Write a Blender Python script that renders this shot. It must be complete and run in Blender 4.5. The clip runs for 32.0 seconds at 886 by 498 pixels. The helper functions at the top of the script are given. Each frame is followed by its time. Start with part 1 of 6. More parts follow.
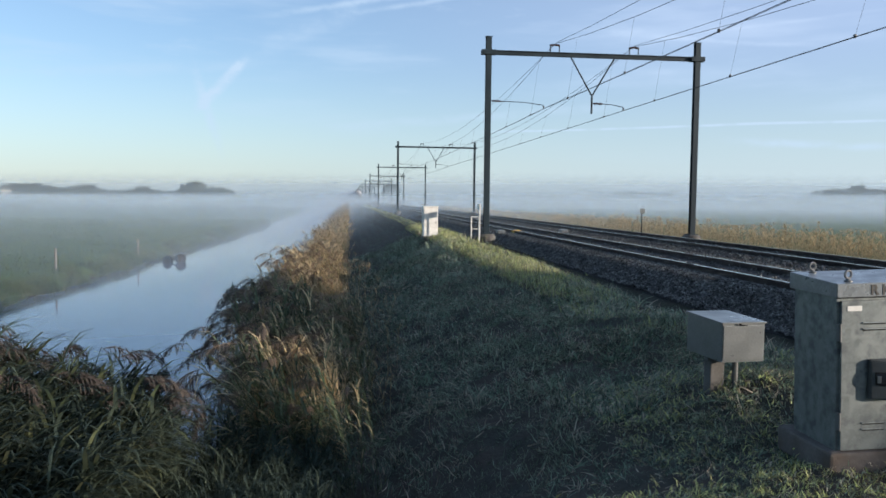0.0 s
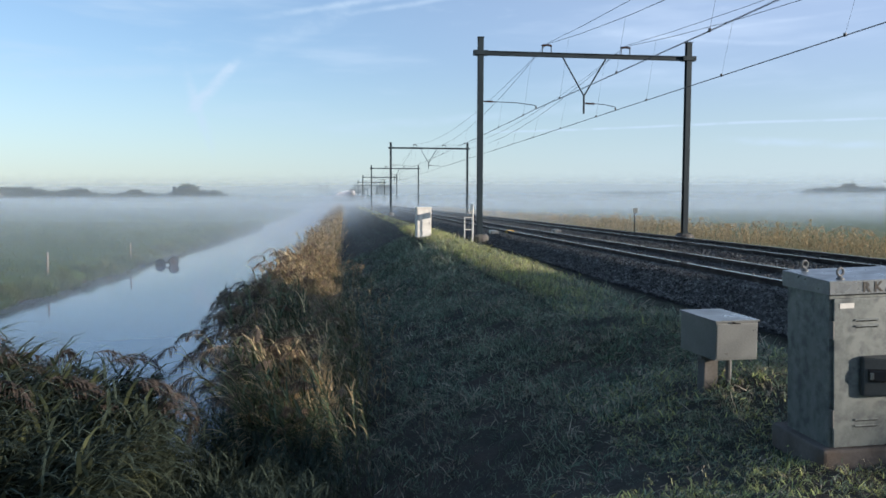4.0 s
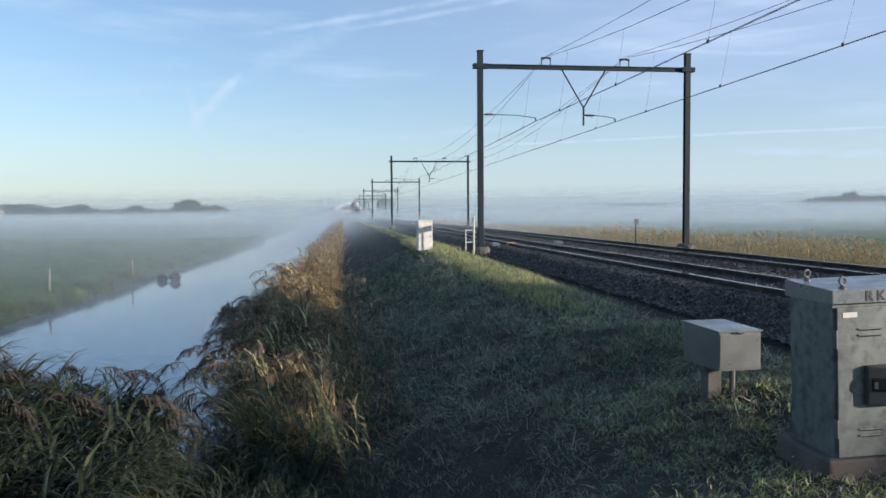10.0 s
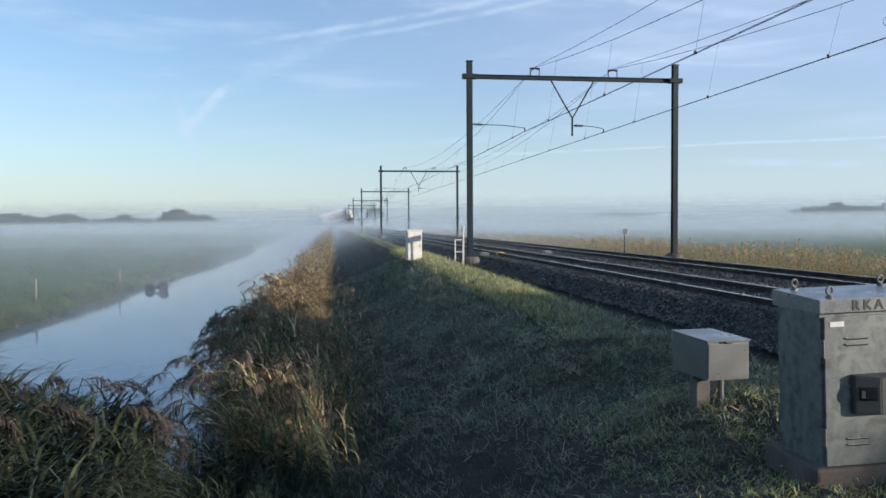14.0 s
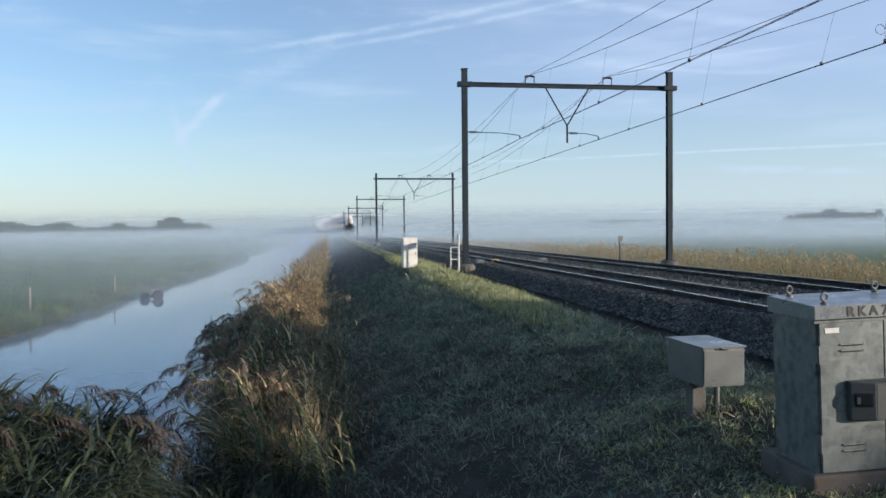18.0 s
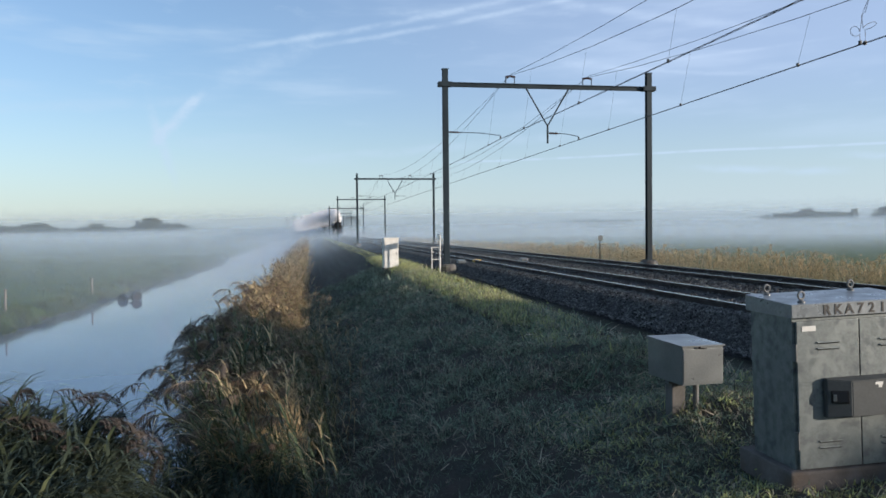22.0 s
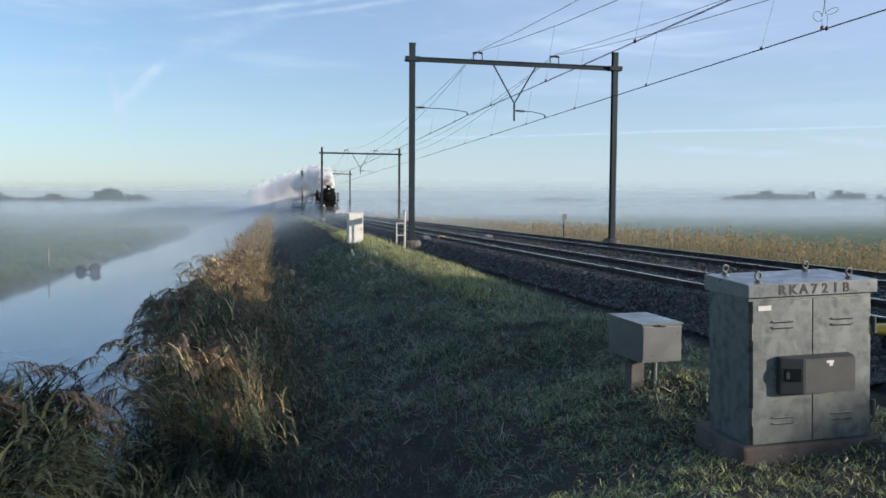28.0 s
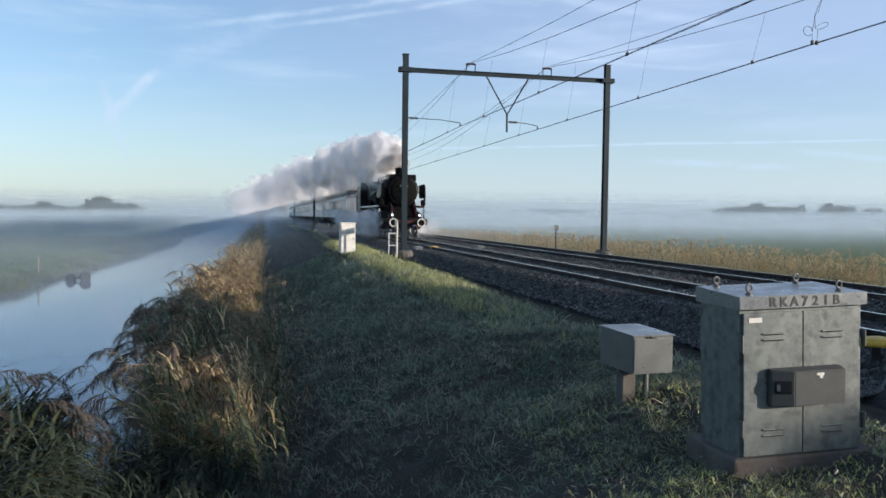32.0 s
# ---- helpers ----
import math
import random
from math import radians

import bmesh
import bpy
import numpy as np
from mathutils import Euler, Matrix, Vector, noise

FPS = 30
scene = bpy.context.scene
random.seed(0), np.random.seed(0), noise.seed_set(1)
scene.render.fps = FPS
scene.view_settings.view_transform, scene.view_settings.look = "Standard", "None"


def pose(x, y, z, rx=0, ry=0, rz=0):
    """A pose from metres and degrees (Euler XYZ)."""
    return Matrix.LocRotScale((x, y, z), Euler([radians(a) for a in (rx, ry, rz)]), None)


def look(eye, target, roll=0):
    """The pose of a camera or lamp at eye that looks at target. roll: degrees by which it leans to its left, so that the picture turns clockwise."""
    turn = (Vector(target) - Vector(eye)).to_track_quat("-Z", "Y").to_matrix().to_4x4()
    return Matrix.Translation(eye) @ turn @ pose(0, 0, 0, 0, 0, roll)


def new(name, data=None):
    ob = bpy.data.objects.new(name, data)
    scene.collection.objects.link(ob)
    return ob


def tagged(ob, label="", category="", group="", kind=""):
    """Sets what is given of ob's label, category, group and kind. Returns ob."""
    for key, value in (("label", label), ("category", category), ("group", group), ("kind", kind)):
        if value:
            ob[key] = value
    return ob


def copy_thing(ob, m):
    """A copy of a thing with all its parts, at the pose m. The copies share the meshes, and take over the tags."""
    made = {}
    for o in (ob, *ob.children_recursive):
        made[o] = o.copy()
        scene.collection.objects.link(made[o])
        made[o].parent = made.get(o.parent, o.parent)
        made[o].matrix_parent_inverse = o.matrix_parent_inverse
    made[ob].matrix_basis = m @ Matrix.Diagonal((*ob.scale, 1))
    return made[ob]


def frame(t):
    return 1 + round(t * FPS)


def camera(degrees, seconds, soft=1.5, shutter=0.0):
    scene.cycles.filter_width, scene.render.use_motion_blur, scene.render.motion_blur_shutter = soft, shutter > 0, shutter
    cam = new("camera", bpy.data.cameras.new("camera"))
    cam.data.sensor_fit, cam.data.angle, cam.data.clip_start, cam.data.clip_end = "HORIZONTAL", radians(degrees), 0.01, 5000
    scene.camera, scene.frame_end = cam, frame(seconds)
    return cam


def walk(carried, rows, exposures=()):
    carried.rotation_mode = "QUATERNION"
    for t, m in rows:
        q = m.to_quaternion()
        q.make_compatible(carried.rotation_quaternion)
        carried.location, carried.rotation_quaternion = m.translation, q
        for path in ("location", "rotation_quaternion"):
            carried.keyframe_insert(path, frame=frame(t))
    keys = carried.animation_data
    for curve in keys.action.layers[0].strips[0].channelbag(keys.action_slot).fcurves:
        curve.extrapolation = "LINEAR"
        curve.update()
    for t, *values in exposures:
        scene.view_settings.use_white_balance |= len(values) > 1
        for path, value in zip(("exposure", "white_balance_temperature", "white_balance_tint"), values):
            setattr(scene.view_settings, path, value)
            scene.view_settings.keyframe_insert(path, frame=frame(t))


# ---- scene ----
# World: x across the line to the right, y along the line, z up from the rail heads. Metres.
EXPOSURE = 0.35
cam = camera(59.6, 32.0, soft=1.6)
EYE = (0.0, 0.0, 1.425)
# seconds, heading right of the line, tilt, lean: a phone held by hand on one spot
TURNS = [
    (0, 7.012, -3.647, 0.637), (0.5, 6.864, -3.607, 0.677), (1, 6.886, -3.572, 0.618), (1.5, 7.114, -3.540, 0.498),
    (2, 7.253, -3.747, 0.369), (2.5, 7.465, -3.866, 0.250), (3, 7.460, -3.791, 0.145), (3.5, 7.494, -3.681, 0.233),
    (5.5, 7.595, -3.232, -0.016), (6, 7.645, -3.070, -0.131), (6.5, 7.496, -2.944, -0.144), (7, 7.432, -2.890, -0.103),
    (7.5, 7.371, -2.858, -0.124), (8, 7.320, -3.352, -0.247), (8.5, 7.329, -3.291, -0.274), (9, 7.349, -2.977, -0.365),
    (9.5, 7.414, -2.701, -0.401), (10, 7.385, -2.629, -0.345), (10.5, 7.268, -2.345, -0.310), (11, 7.263, -2.148, -0.292),
    (11.5, 7.359, -2.084, -0.207), (12, 7.412, -1.980, -0.139), (12.5, 7.683, -1.922, -0.104), (13, 7.967, -1.923, -0.102),
    (13.5, 8.103, -1.962, -0.240), (14, 8.177, -1.917, -0.306), (14.5, 8.222, -1.788, -0.314), (16.5, 8.364, -1.774, -0.388),
    (17, 8.537, -1.618, -0.440), (17.5, 8.508, -1.431, -0.458), (18, 8.512, -1.367, -0.445), (18.5, 8.309, -1.693, -0.564),
    (19, 8.571, -1.966, -0.317), (19.5, 8.634, -1.955, -0.239), (20, 8.932, -1.727, -0.398), (20.5, 9.208, -1.577, -0.547),
    (21, 9.347, -1.499, -0.449), (21.5, 9.596, -1.338, -0.553), (22, 9.914, -1.373, -0.560), (22.5, 10.207, -1.452, -0.597),
    (23, 10.538, -1.405, -0.529), (23.5, 10.876, -1.129, -0.522), (24, 10.998, -1.002, -0.582), (24.5, 11.402, -1.134, -0.530),
    (25, 11.774, -1.370, -0.453), (25.5, 11.999, -1.716, -0.530), (27.5, 12.714, -3.541, 0.355), (28, 12.520, -3.141, 0.383),
    (28.5, 12.324, -3.161, 0.613), (29, 12.155, -3.007, 0.608), (29.5, 12.088, -2.870, 0.642), (30, 12.211, -2.751, 0.691),
    (30.5, 12.340, -2.621, 0.616), (31, 12.455, -2.466, 0.651), (31.5, 12.614, -2.444, 0.652), (32, 13.096, -2.364, 0.751),
]


def aim(yaw, tilt, lean):
    return Matrix.Translation(EYE) @ Euler((0, 0, radians(-yaw))).to_matrix().to_4x4() @ pose(0, 0, 0, 90 + tilt) @ pose(0, 0, 0, 0, 0, lean)


walk(cam, [(t, aim(yaw, tilt, lean)) for t, yaw, tilt, lean in TURNS], exposures=[(t, EXPOSURE + e, 5750, 15) for t, e in ((0.0, 0.03), (7.0, 0.02), (17.0, 0.0), (21.0, -0.04), (25.0, -0.07), (28.0, 0.0), (32.0, 0.03))])

# ---- light ----
SUN_WAY = Vector((0.86, -0.50, 0.185)).normalized()   # towards the sun
sun = new("sun", bpy.data.lights.new("sun", "SUN"))
sun.data.energy, sun.data.angle, sun.data.color = 5.6, radians(0.6), (1.0, 0.83, 0.62)
sun.matrix_basis = look((0, 0, 60), Vector((0, 0, 60)) - SUN_WAY)

world = bpy.data.worlds.new("world")
scene.world = world
world.use_nodes = True
wt = world.node_tree
wt.nodes.clear()


def wnode(kind, **kw):
    n = wt.nodes.new(kind)
    for k, v in kw.items():
        n.inputs[k.replace("_", " ")].default_value = v
    return n


sky = wt.nodes.new("ShaderNodeTexSky")
sky.sky_type, sky.sun_disc = "NISHITA", False
sky.sun_elevation = math.asin(SUN_WAY.z)
sky.sun_rotation = math.atan2(SUN_WAY.x, SUN_WAY.y)
sky.air_density, sky.dust_density, sky.ozone_density = 1.0, 0.6, 2.0
wout = wt.nodes.new("ShaderNodeOutputWorld")
wbg = wt.nodes.new("ShaderNodeBackground")
wbg.inputs["Strength"].default_value = 0.14
wcoord = wt.nodes.new("ShaderNodeTexCoord")
wt.links.new(wbg.outputs[0], wout.inputs[0])


def wmath(op, a, b=None, c=None):
    n = wt.nodes.new("ShaderNodeMath")
    n.operation = op
    for i, v in enumerate((a, b, c)):
        if v is None:
            continue
        if isinstance(v, (int, float)):
            n.inputs[i].default_value = v
        else:
            wt.links.new(v, n.inputs[i])
    return n.outputs[0]


def wramp(v, lo, hi, a=0.0, b=1.0):
    n = wt.nodes.new("ShaderNodeMapRange")
    n.interpolation_type = "SMOOTHSTEP"
    n.inputs[1].default_value, n.inputs[2].default_value, n.inputs[3].default_value, n.inputs[4].default_value = lo, hi, a, b
    wt.links.new(v, n.inputs[0])
    return n.outputs[0]


# azimuth and height of a sky direction, in degrees, as a flat chart for the thin clouds
wsep = wt.nodes.new("ShaderNodeSeparateXYZ")
wt.links.new(wcoord.outputs["Generated"], wsep.inputs[0])
wx, wy, wz = wsep.outputs
az = wmath("MULTIPLY", wmath("ARCTAN2", wx, wy), 57.296)
el = wmath("MULTIPLY", wmath("ARCSINE", wz), 57.296)


def chart(sx, sy, turn=0.0):
    c = wt.nodes.new("ShaderNodeCombineXYZ")
    wt.links.new(az, c.inputs[0])
    wt.links.new(el, c.inputs[1])
    m = wt.nodes.new("ShaderNodeMapping")
    m.inputs["Rotation"].default_value = (0, 0, radians(turn))
    m.inputs["Scale"].default_value = (sx, sy, 1)
    wt.links.new(c.outputs[0], m.inputs[0])
    return m.outputs[0]


def wnoise(vec, scale, detail=4.0, rough=0.55):
    n = wt.nodes.new("ShaderNodeTexNoise")
    n.inputs["Scale"].default_value, n.inputs["Detail"].default_value, n.inputs["Roughness"].default_value = scale, detail, rough
    wt.links.new(vec, n.inputs["Vector"])
    return n.outputs["Fac"]


cirrus = wmath("MULTIPLY", wramp(wnoise(chart(0.045, 0.28, -6), 1.0, 5), 0.47, 0.72), wramp(el, 1.0, 9.0))
fibres = wmath("MULTIPLY", wramp(wnoise(chart(0.16, 0.5, 32), 1.0, 6, 0.6), 0.56, 0.80), wramp(el, 3.0, 12.0))


def streak(a0, e0, slope, width, lo, hi, frays, fade=4.5):
    """A thin trail of ice cloud through (a0, e0) with a slope, between two azimuths."""
    d = wmath("SUBTRACT", wmath("SUBTRACT", el, e0), wmath("MULTIPLY", wmath("SUBTRACT", az, a0), slope))
    d = wmath("ADD", d, wmath("MULTIPLY", wmath("SUBTRACT", wnoise(chart(0.3, 0.3), 1.0, 5), 0.5), frays))
    core = wramp(wmath("ABSOLUTE", d), 0.0, width, 1.0, 0.0)
    ends = wmath("MULTIPLY", wramp(az, lo, lo + fade), wramp(az, hi - fade, hi, 1.0, 0.0))
    return wmath("MULTIPLY", wmath("MULTIPLY", core, ends), wramp(wnoise(chart(0.5, 0.9), 1.0, 4), 0.3, 0.62, 0.25, 1.0))


TRAILS = [  # azimuth, height, slope, width, from, to, fraying, strength, fade
    (25.3, 5.33, 0.022, 0.14, 8, 32, 0.08, 0.85, 6), (33.6, 5.38, -0.008, 0.14, 25, 62, 0.08, 0.95, 6), (8.0, 15.2, 0.178, 0.35, -8, 26, 0.35, 0.42, 6), (9.2, 14.65, 0.165, 0.30, -2, 28, 0.30, 0.42, 6),
    (-9.2, 7.6, 1.0, 0.8, -11.2, -6.6, 1.2, 0.95, 1.6), (-9.8, 5.9, -2.6, 1.7, -11.2, -8.6, 1.6, 0.6, 1.2), (-4.0, 11.4, 0.45, 1.2, -8, 3, 1.2, 0.24, 3),
    (26.4, 10.95, -0.11, 0.25, 20, 34, 0.25, 0.35, 4), (30.0, 11.9, 0.05, 0.18, 24, 38, 0.2, 0.22, 4), (25.0, 14.8, -0.20, 0.5, 14, 36, 0.5, 0.30, 5),
    (9.0, 6.0, 0.08, 0.5, -2, 22, 0.6, 0.30, 5), (31.0, 4.05, -0.06, 0.45, 26, 39, 0.5, 0.6, 4), (40.5, 4.4, -0.1, 0.4, 36, 46, 0.5, 0.5, 3), (-14.0, 8.6, 0.1, 0.6, -26, -4, 0.8, 0.2, 5)]
trails = None
for a0, e0, slope, width, lo, hi, frays, much, fade in TRAILS:
    one = wmath("MULTIPLY", streak(a0, e0, slope, width, lo, hi, frays, fade), much)
    trails = one if trails is None else wmath("ADD", trails, one)
veil = wmath("ADD", wmath("ADD", wmath("MULTIPLY", cirrus, 0.50), wmath("MULTIPLY", fibres, 0.34)), trails)
low = wramp(el, -1.0, 11.0, 0.58, 0.0)
wmix = wt.nodes.new("ShaderNodeMixRGB")
wmix.inputs[2].default_value = (3.4, 4.2, 4.6, 1)
wt.links.new(sky.outputs[0], wmix.inputs[1])
wt.links.new(wmath("MINIMUM", wmath("ADD", veil, wramp(el, 5.0, 40.0, 0.16, 0.05)), 0.9), wmix.inputs[0])
wlow = wt.nodes.new("ShaderNodeMixRGB")    # hazy air low down
wlow.inputs[2].default_value = (3.6, 4.4, 4.3, 1)
wt.links.new(wmix.outputs[0], wlow.inputs[1])
wt.links.new(wmath("MULTIPLY", low, wramp(az, -25.0, 35.0, 0.78, 1.25)), wlow.inputs[0])
wveil = wt.nodes.new("ShaderNodeMixRGB")   # a pale high veil, thicker towards the east
wveil.inputs[2].default_value = (3.7, 4.15, 5.1, 1)
wt.links.new(wlow.outputs[0], wveil.inputs[1])
wt.links.new(wmath("MULTIPLY", wmath("MULTIPLY", wramp(az, -12.0, 34.0, 0.0, 0.42), wramp(el, 4.0, 13.0, 0.25, 1.0)), wramp(el, 25.0, 60.0, 1.0, 0.3)), wveil.inputs[0])
wt.links.new(wveil.outputs[0], wbg.inputs[0])
scene.cycles.transparent_max_bounces = 96

# ---- materials ----
MATS = {}


def material(name, colour, colour2=None, rough=0.7, metal=0.0, scale=4.0, fine=60.0, bump=0.15, spec=0.4, island=0.0,
             objvar=0.0, through_light=0.0, stains=None, stain_at=0.55, stretch=(1, 1, 1), coords="Object", rough_var=0.1, depth=0.01):
    """A surface with two colours mingled at two scales, a fine relief, and stains with a shape of their own."""
    if name in MATS:
        return MATS[name]
    m = bpy.data.materials.new(name)
    m.use_nodes = True
    nt = m.node_tree
    nt.nodes.clear()
    L = nt.links.new
    out = nt.nodes.new("ShaderNodeOutputMaterial")
    bs = nt.nodes.new("ShaderNodeBsdfPrincipled")
    bs.inputs["Roughness"].default_value, bs.inputs["Metallic"].default_value = rough, metal
    bs.inputs["Specular IOR Level"].default_value = spec
    tc = nt.nodes.new("ShaderNodeTexCoord")
    mp = nt.nodes.new("ShaderNodeMapping")
    mp.inputs["Scale"].default_value = stretch
    L(tc.outputs[coords], mp.inputs[0])

    def nz(s, d):
        n = nt.nodes.new("ShaderNodeTexNoise")
        n.inputs["Scale"].default_value, n.inputs["Detail"].default_value = s, d
        L(mp.outputs[0], n.inputs["Vector"])
        return n.outputs["Fac"]

    def ramp(v, lo, hi, a=0.0, b=1.0):
        n = nt.nodes.new("ShaderNodeMapRange")
        n.inputs[1].default_value, n.inputs[2].default_value, n.inputs[3].default_value, n.inputs[4].default_value = lo, hi, a, b
        L(v, n.inputs[0])
        return n.outputs[0]

    def mix(fac, a, b):
        n = nt.nodes.new("ShaderNodeMixRGB")
        for i, v in ((0, fac), (1, a), (2, b)):
            if isinstance(v, (tuple, list)):
                n.inputs[i].default_value = (*v[:3], 1)
            elif isinstance(v, (int, float)):
                n.inputs[i].default_value = v
            else:
                L(v, n.inputs[i])
        return n.outputs[0]

    big, small = nz(scale, 4.0), nz(fine, 3.0)
    c2 = colour2 or tuple(0.7 * c for c in colour)
    col = mix(ramp(big, 0.35, 0.65), colour, c2)
    col = mix(ramp(small, 0.3, 0.7, 0.0, 0.35), col, tuple(0.55 * c for c in c2))
    if stains:
        col = mix(ramp(nz(scale * 0.6, 6.0), stain_at, stain_at + 0.08, 0.0, 0.8), col, stains)
    if island or objvar:
        n = nt.nodes.new("ShaderNodeNewGeometry" if island else "ShaderNodeObjectInfo")
        v = ramp(n.outputs["Random Per Island" if island else "Random"], 0, 1, 1 - (island or objvar), 1 + (island or objvar))
        h = nt.nodes.new("ShaderNodeHueSaturation")
        L(v, h.inputs["Value"])
        L(col, h.inputs["Color"])
        col = h.outputs[0]
    L(col, bs.inputs["Base Color"])
    L(ramp(big, 0.3, 0.7, rough - rough_var, min(1.0, rough + rough_var)), bs.inputs["Roughness"])
    if bump:
        b = nt.nodes.new("ShaderNodeBump")
        b.inputs["Strength"].default_value, b.inputs["Distance"].default_value = bump, depth
        L(small, b.inputs["Height"])
        L(b.outputs[0], bs.inputs["Normal"])
    if through_light:
        tr = nt.nodes.new("ShaderNodeBsdfTranslucent")
        L(col, tr.inputs[0])
        ms = nt.nodes.new("ShaderNodeMixShader")
        ms.inputs[0].default_value = through_light
        L(bs.outputs[0], ms.inputs[1])
        L(tr.outputs[0], ms.inputs[2])
        L(ms.outputs[0], out.inputs[0])
    else:
        L(bs.outputs[0], out.inputs[0])
    MATS[name] = m
    return m


def M_soil():
    return material("soil_under_grass", (0.045, 0.049, 0.040), (0.074, 0.064, 0.053), rough=0.95, scale=2.2, fine=25, bump=0.6, depth=0.03, spec=0.1)


def M_field():
    return material("meadow", (0.085, 0.135, 0.055), (0.110, 0.145, 0.066), rough=0.95, scale=0.12, fine=3.0, bump=0.8, depth=0.08, spec=0.1)


def M_grass():
    return material("grass_blades", (0.126, 0.192, 0.124), (0.205, 0.245, 0.164), rough=0.5, scale=1.3, fine=6, bump=0, island=0.85, through_light=0.3, spec=0.3)


def M_straw():
    return material("dry_grass", (0.48, 0.43, 0.32), (0.28, 0.24, 0.175), rough=0.65, scale=1.4, fine=9, bump=0, island=0.6, through_light=0.25, spec=0.2)


# Brighter yellow copy of the grass: its colour stands in for direct sun.
def M_sunlit_grass():
    return material("sunlit_grass", (0.34, 0.40, 0.13), (0.48, 0.48, 0.19), rough=0.45, scale=1.6, fine=6, bump=0, island=0.65, through_light=0.3, spec=0.4)


def M_lush():
    return material("lush_bank_grass", (0.085, 0.135, 0.055), (0.135, 0.165, 0.075), rough=0.6, scale=0.5, fine=5, bump=0, island=0.4, through_light=0.3, spec=0.3)


# Darker copy of the reed leaves, shade at the bank's foot put into it.
def M_reed_green():
    return material("shaded_reed_leaves", (0.048, 0.068, 0.053), (0.088, 0.110, 0.076), rough=0.6, scale=0.8, fine=3, bump=0, island=0.6, through_light=0.3, spec=0.06)


def M_reed_plume_dark():
    return material("purple_brown_reed_plumes", (0.100, 0.082, 0.070), (0.155, 0.132, 0.110), rough=0.8, scale=0.8, fine=9, bump=0, island=0.4, through_light=0.35, spec=0.1)


def M_reed_leaf():
    return material("reed_leaves", (0.085, 0.118, 0.062), (0.17, 0.175, 0.085), rough=0.5, scale=0.7, fine=3, bump=0, island=0.6, through_light=0.35, spec=0.3)


def M_reed_plume_mixed():
    return material("brown_reed_plumes", (0.22, 0.165, 0.13), (0.42, 0.32, 0.22), rough=0.8, scale=1.1, fine=9, bump=0, island=0.4, through_light=0.4, spec=0.1)


def M_reed_golden():
    return material("golden_reed", (0.64, 0.48, 0.27), (0.46, 0.36, 0.19), rough=0.65, scale=0.5, fine=4, bump=0, island=0.35, through_light=0.3, spec=0.2)


def M_reed_dry():
    return material("dry_reed", (0.52, 0.41, 0.23), (0.34, 0.26, 0.14), rough=0.6, scale=0.9, fine=4, bump=0, island=0.55, through_light=0.3, spec=0.2)


def M_reed_plume():
    return material("reed_plumes", (0.46, 0.37, 0.24), (0.38, 0.30, 0.21), rough=0.8, scale=0.8, fine=9, bump=0, island=0.4, through_light=0.35, spec=0.1)


def M_tree():
    return material("tree_leaves", (0.045, 0.065, 0.025), (0.075, 0.07, 0.03), rough=0.7, scale=0.3, fine=2, bump=0, island=0.4, through_light=0.25, spec=0.2)


def M_bark():
    return material("bark", (0.10, 0.075, 0.05), rough=0.9, scale=2, fine=20, bump=0.5)


def M_ballast():
    return material("ballast_bed", (0.038, 0.039, 0.037), (0.025, 0.025, 0.023), rough=0.9, scale=1.2, fine=18, bump=1.0, depth=0.04)


def M_stone():
    return material("ballast_stones", (0.122, 0.124, 0.112), (0.028, 0.028, 0.025), rough=0.5, scale=6, fine=40, bump=0.2, island=0.85)


def M_rail():
    return material("rail_steel", (0.045, 0.033, 0.027), (0.028, 0.021, 0.018), rough=0.7, metal=0.1, scale=3, fine=40, bump=0.2)


def M_railhead():
    return material("polished_rail_head", (0.9, 0.9, 0.92), (0.8, 0.8, 0.82), rough=0.16, metal=1.0, scale=2, fine=30, bump=0.02)


def M_sleeper():
    return material("concrete_sleeper", (0.12, 0.11, 0.10), (0.08, 0.07, 0.06), rough=0.9, scale=3, fine=40, bump=0.3, objvar=0.2)


def M_concrete():
    return material("concrete", (0.120, 0.116, 0.106), (0.066, 0.062, 0.056), rough=0.9, scale=3, fine=45, bump=0.3, stains=(0.10, 0.10, 0.07))


def M_plinth():
    return material("mossy_concrete", (0.135, 0.122, 0.110), (0.082, 0.072, 0.063), rough=0.95, scale=5, fine=45, bump=0.4, stains=(0.085, 0.066, 0.050), stain_at=0.54)


# Near-black blue base: shade put into the colour against the warm sun.
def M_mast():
    return material("darkened_galvanised_mast", (0.020, 0.033, 0.041), (0.014, 0.024, 0.031), rough=0.6, metal=0.0, spec=0.2, scale=1.2, fine=20, bump=0.1, stretch=(1, 1, 0.3))


def M_zinc():
    return material("spangled_galvanised_steel", (0.225, 0.250, 0.236), (0.098, 0.112, 0.112), rough=0.48, metal=0.45, scale=13, fine=60, bump=0.05,
                    stains=(0.185, 0.205, 0.194), stain_at=0.50, stretch=(1, 1, 1), rough_var=0.2)


# Smoother and paler than the doors: sky light put into the lid's base colour.
def M_zinc_roof():
    return material("sky_lit_galvanised_lid", (0.32, 0.345, 0.35), (0.22, 0.24, 0.245), rough=0.34, metal=0.6, scale=7, fine=50, bump=0.03, stains=(0.17, 0.185, 0.185), stain_at=0.58)


def M_cover():
    return material("dark_grey_painted_steel", (0.072, 0.078, 0.075), (0.055, 0.06, 0.058), rough=0.55, scale=6, fine=50, bump=0.03, spec=0.3)


def M_stencil():
    return material("faded_stencil_paint", (0.055, 0.05, 0.042), (0.09, 0.085, 0.075), rough=0.8, scale=20, fine=60, bump=0)


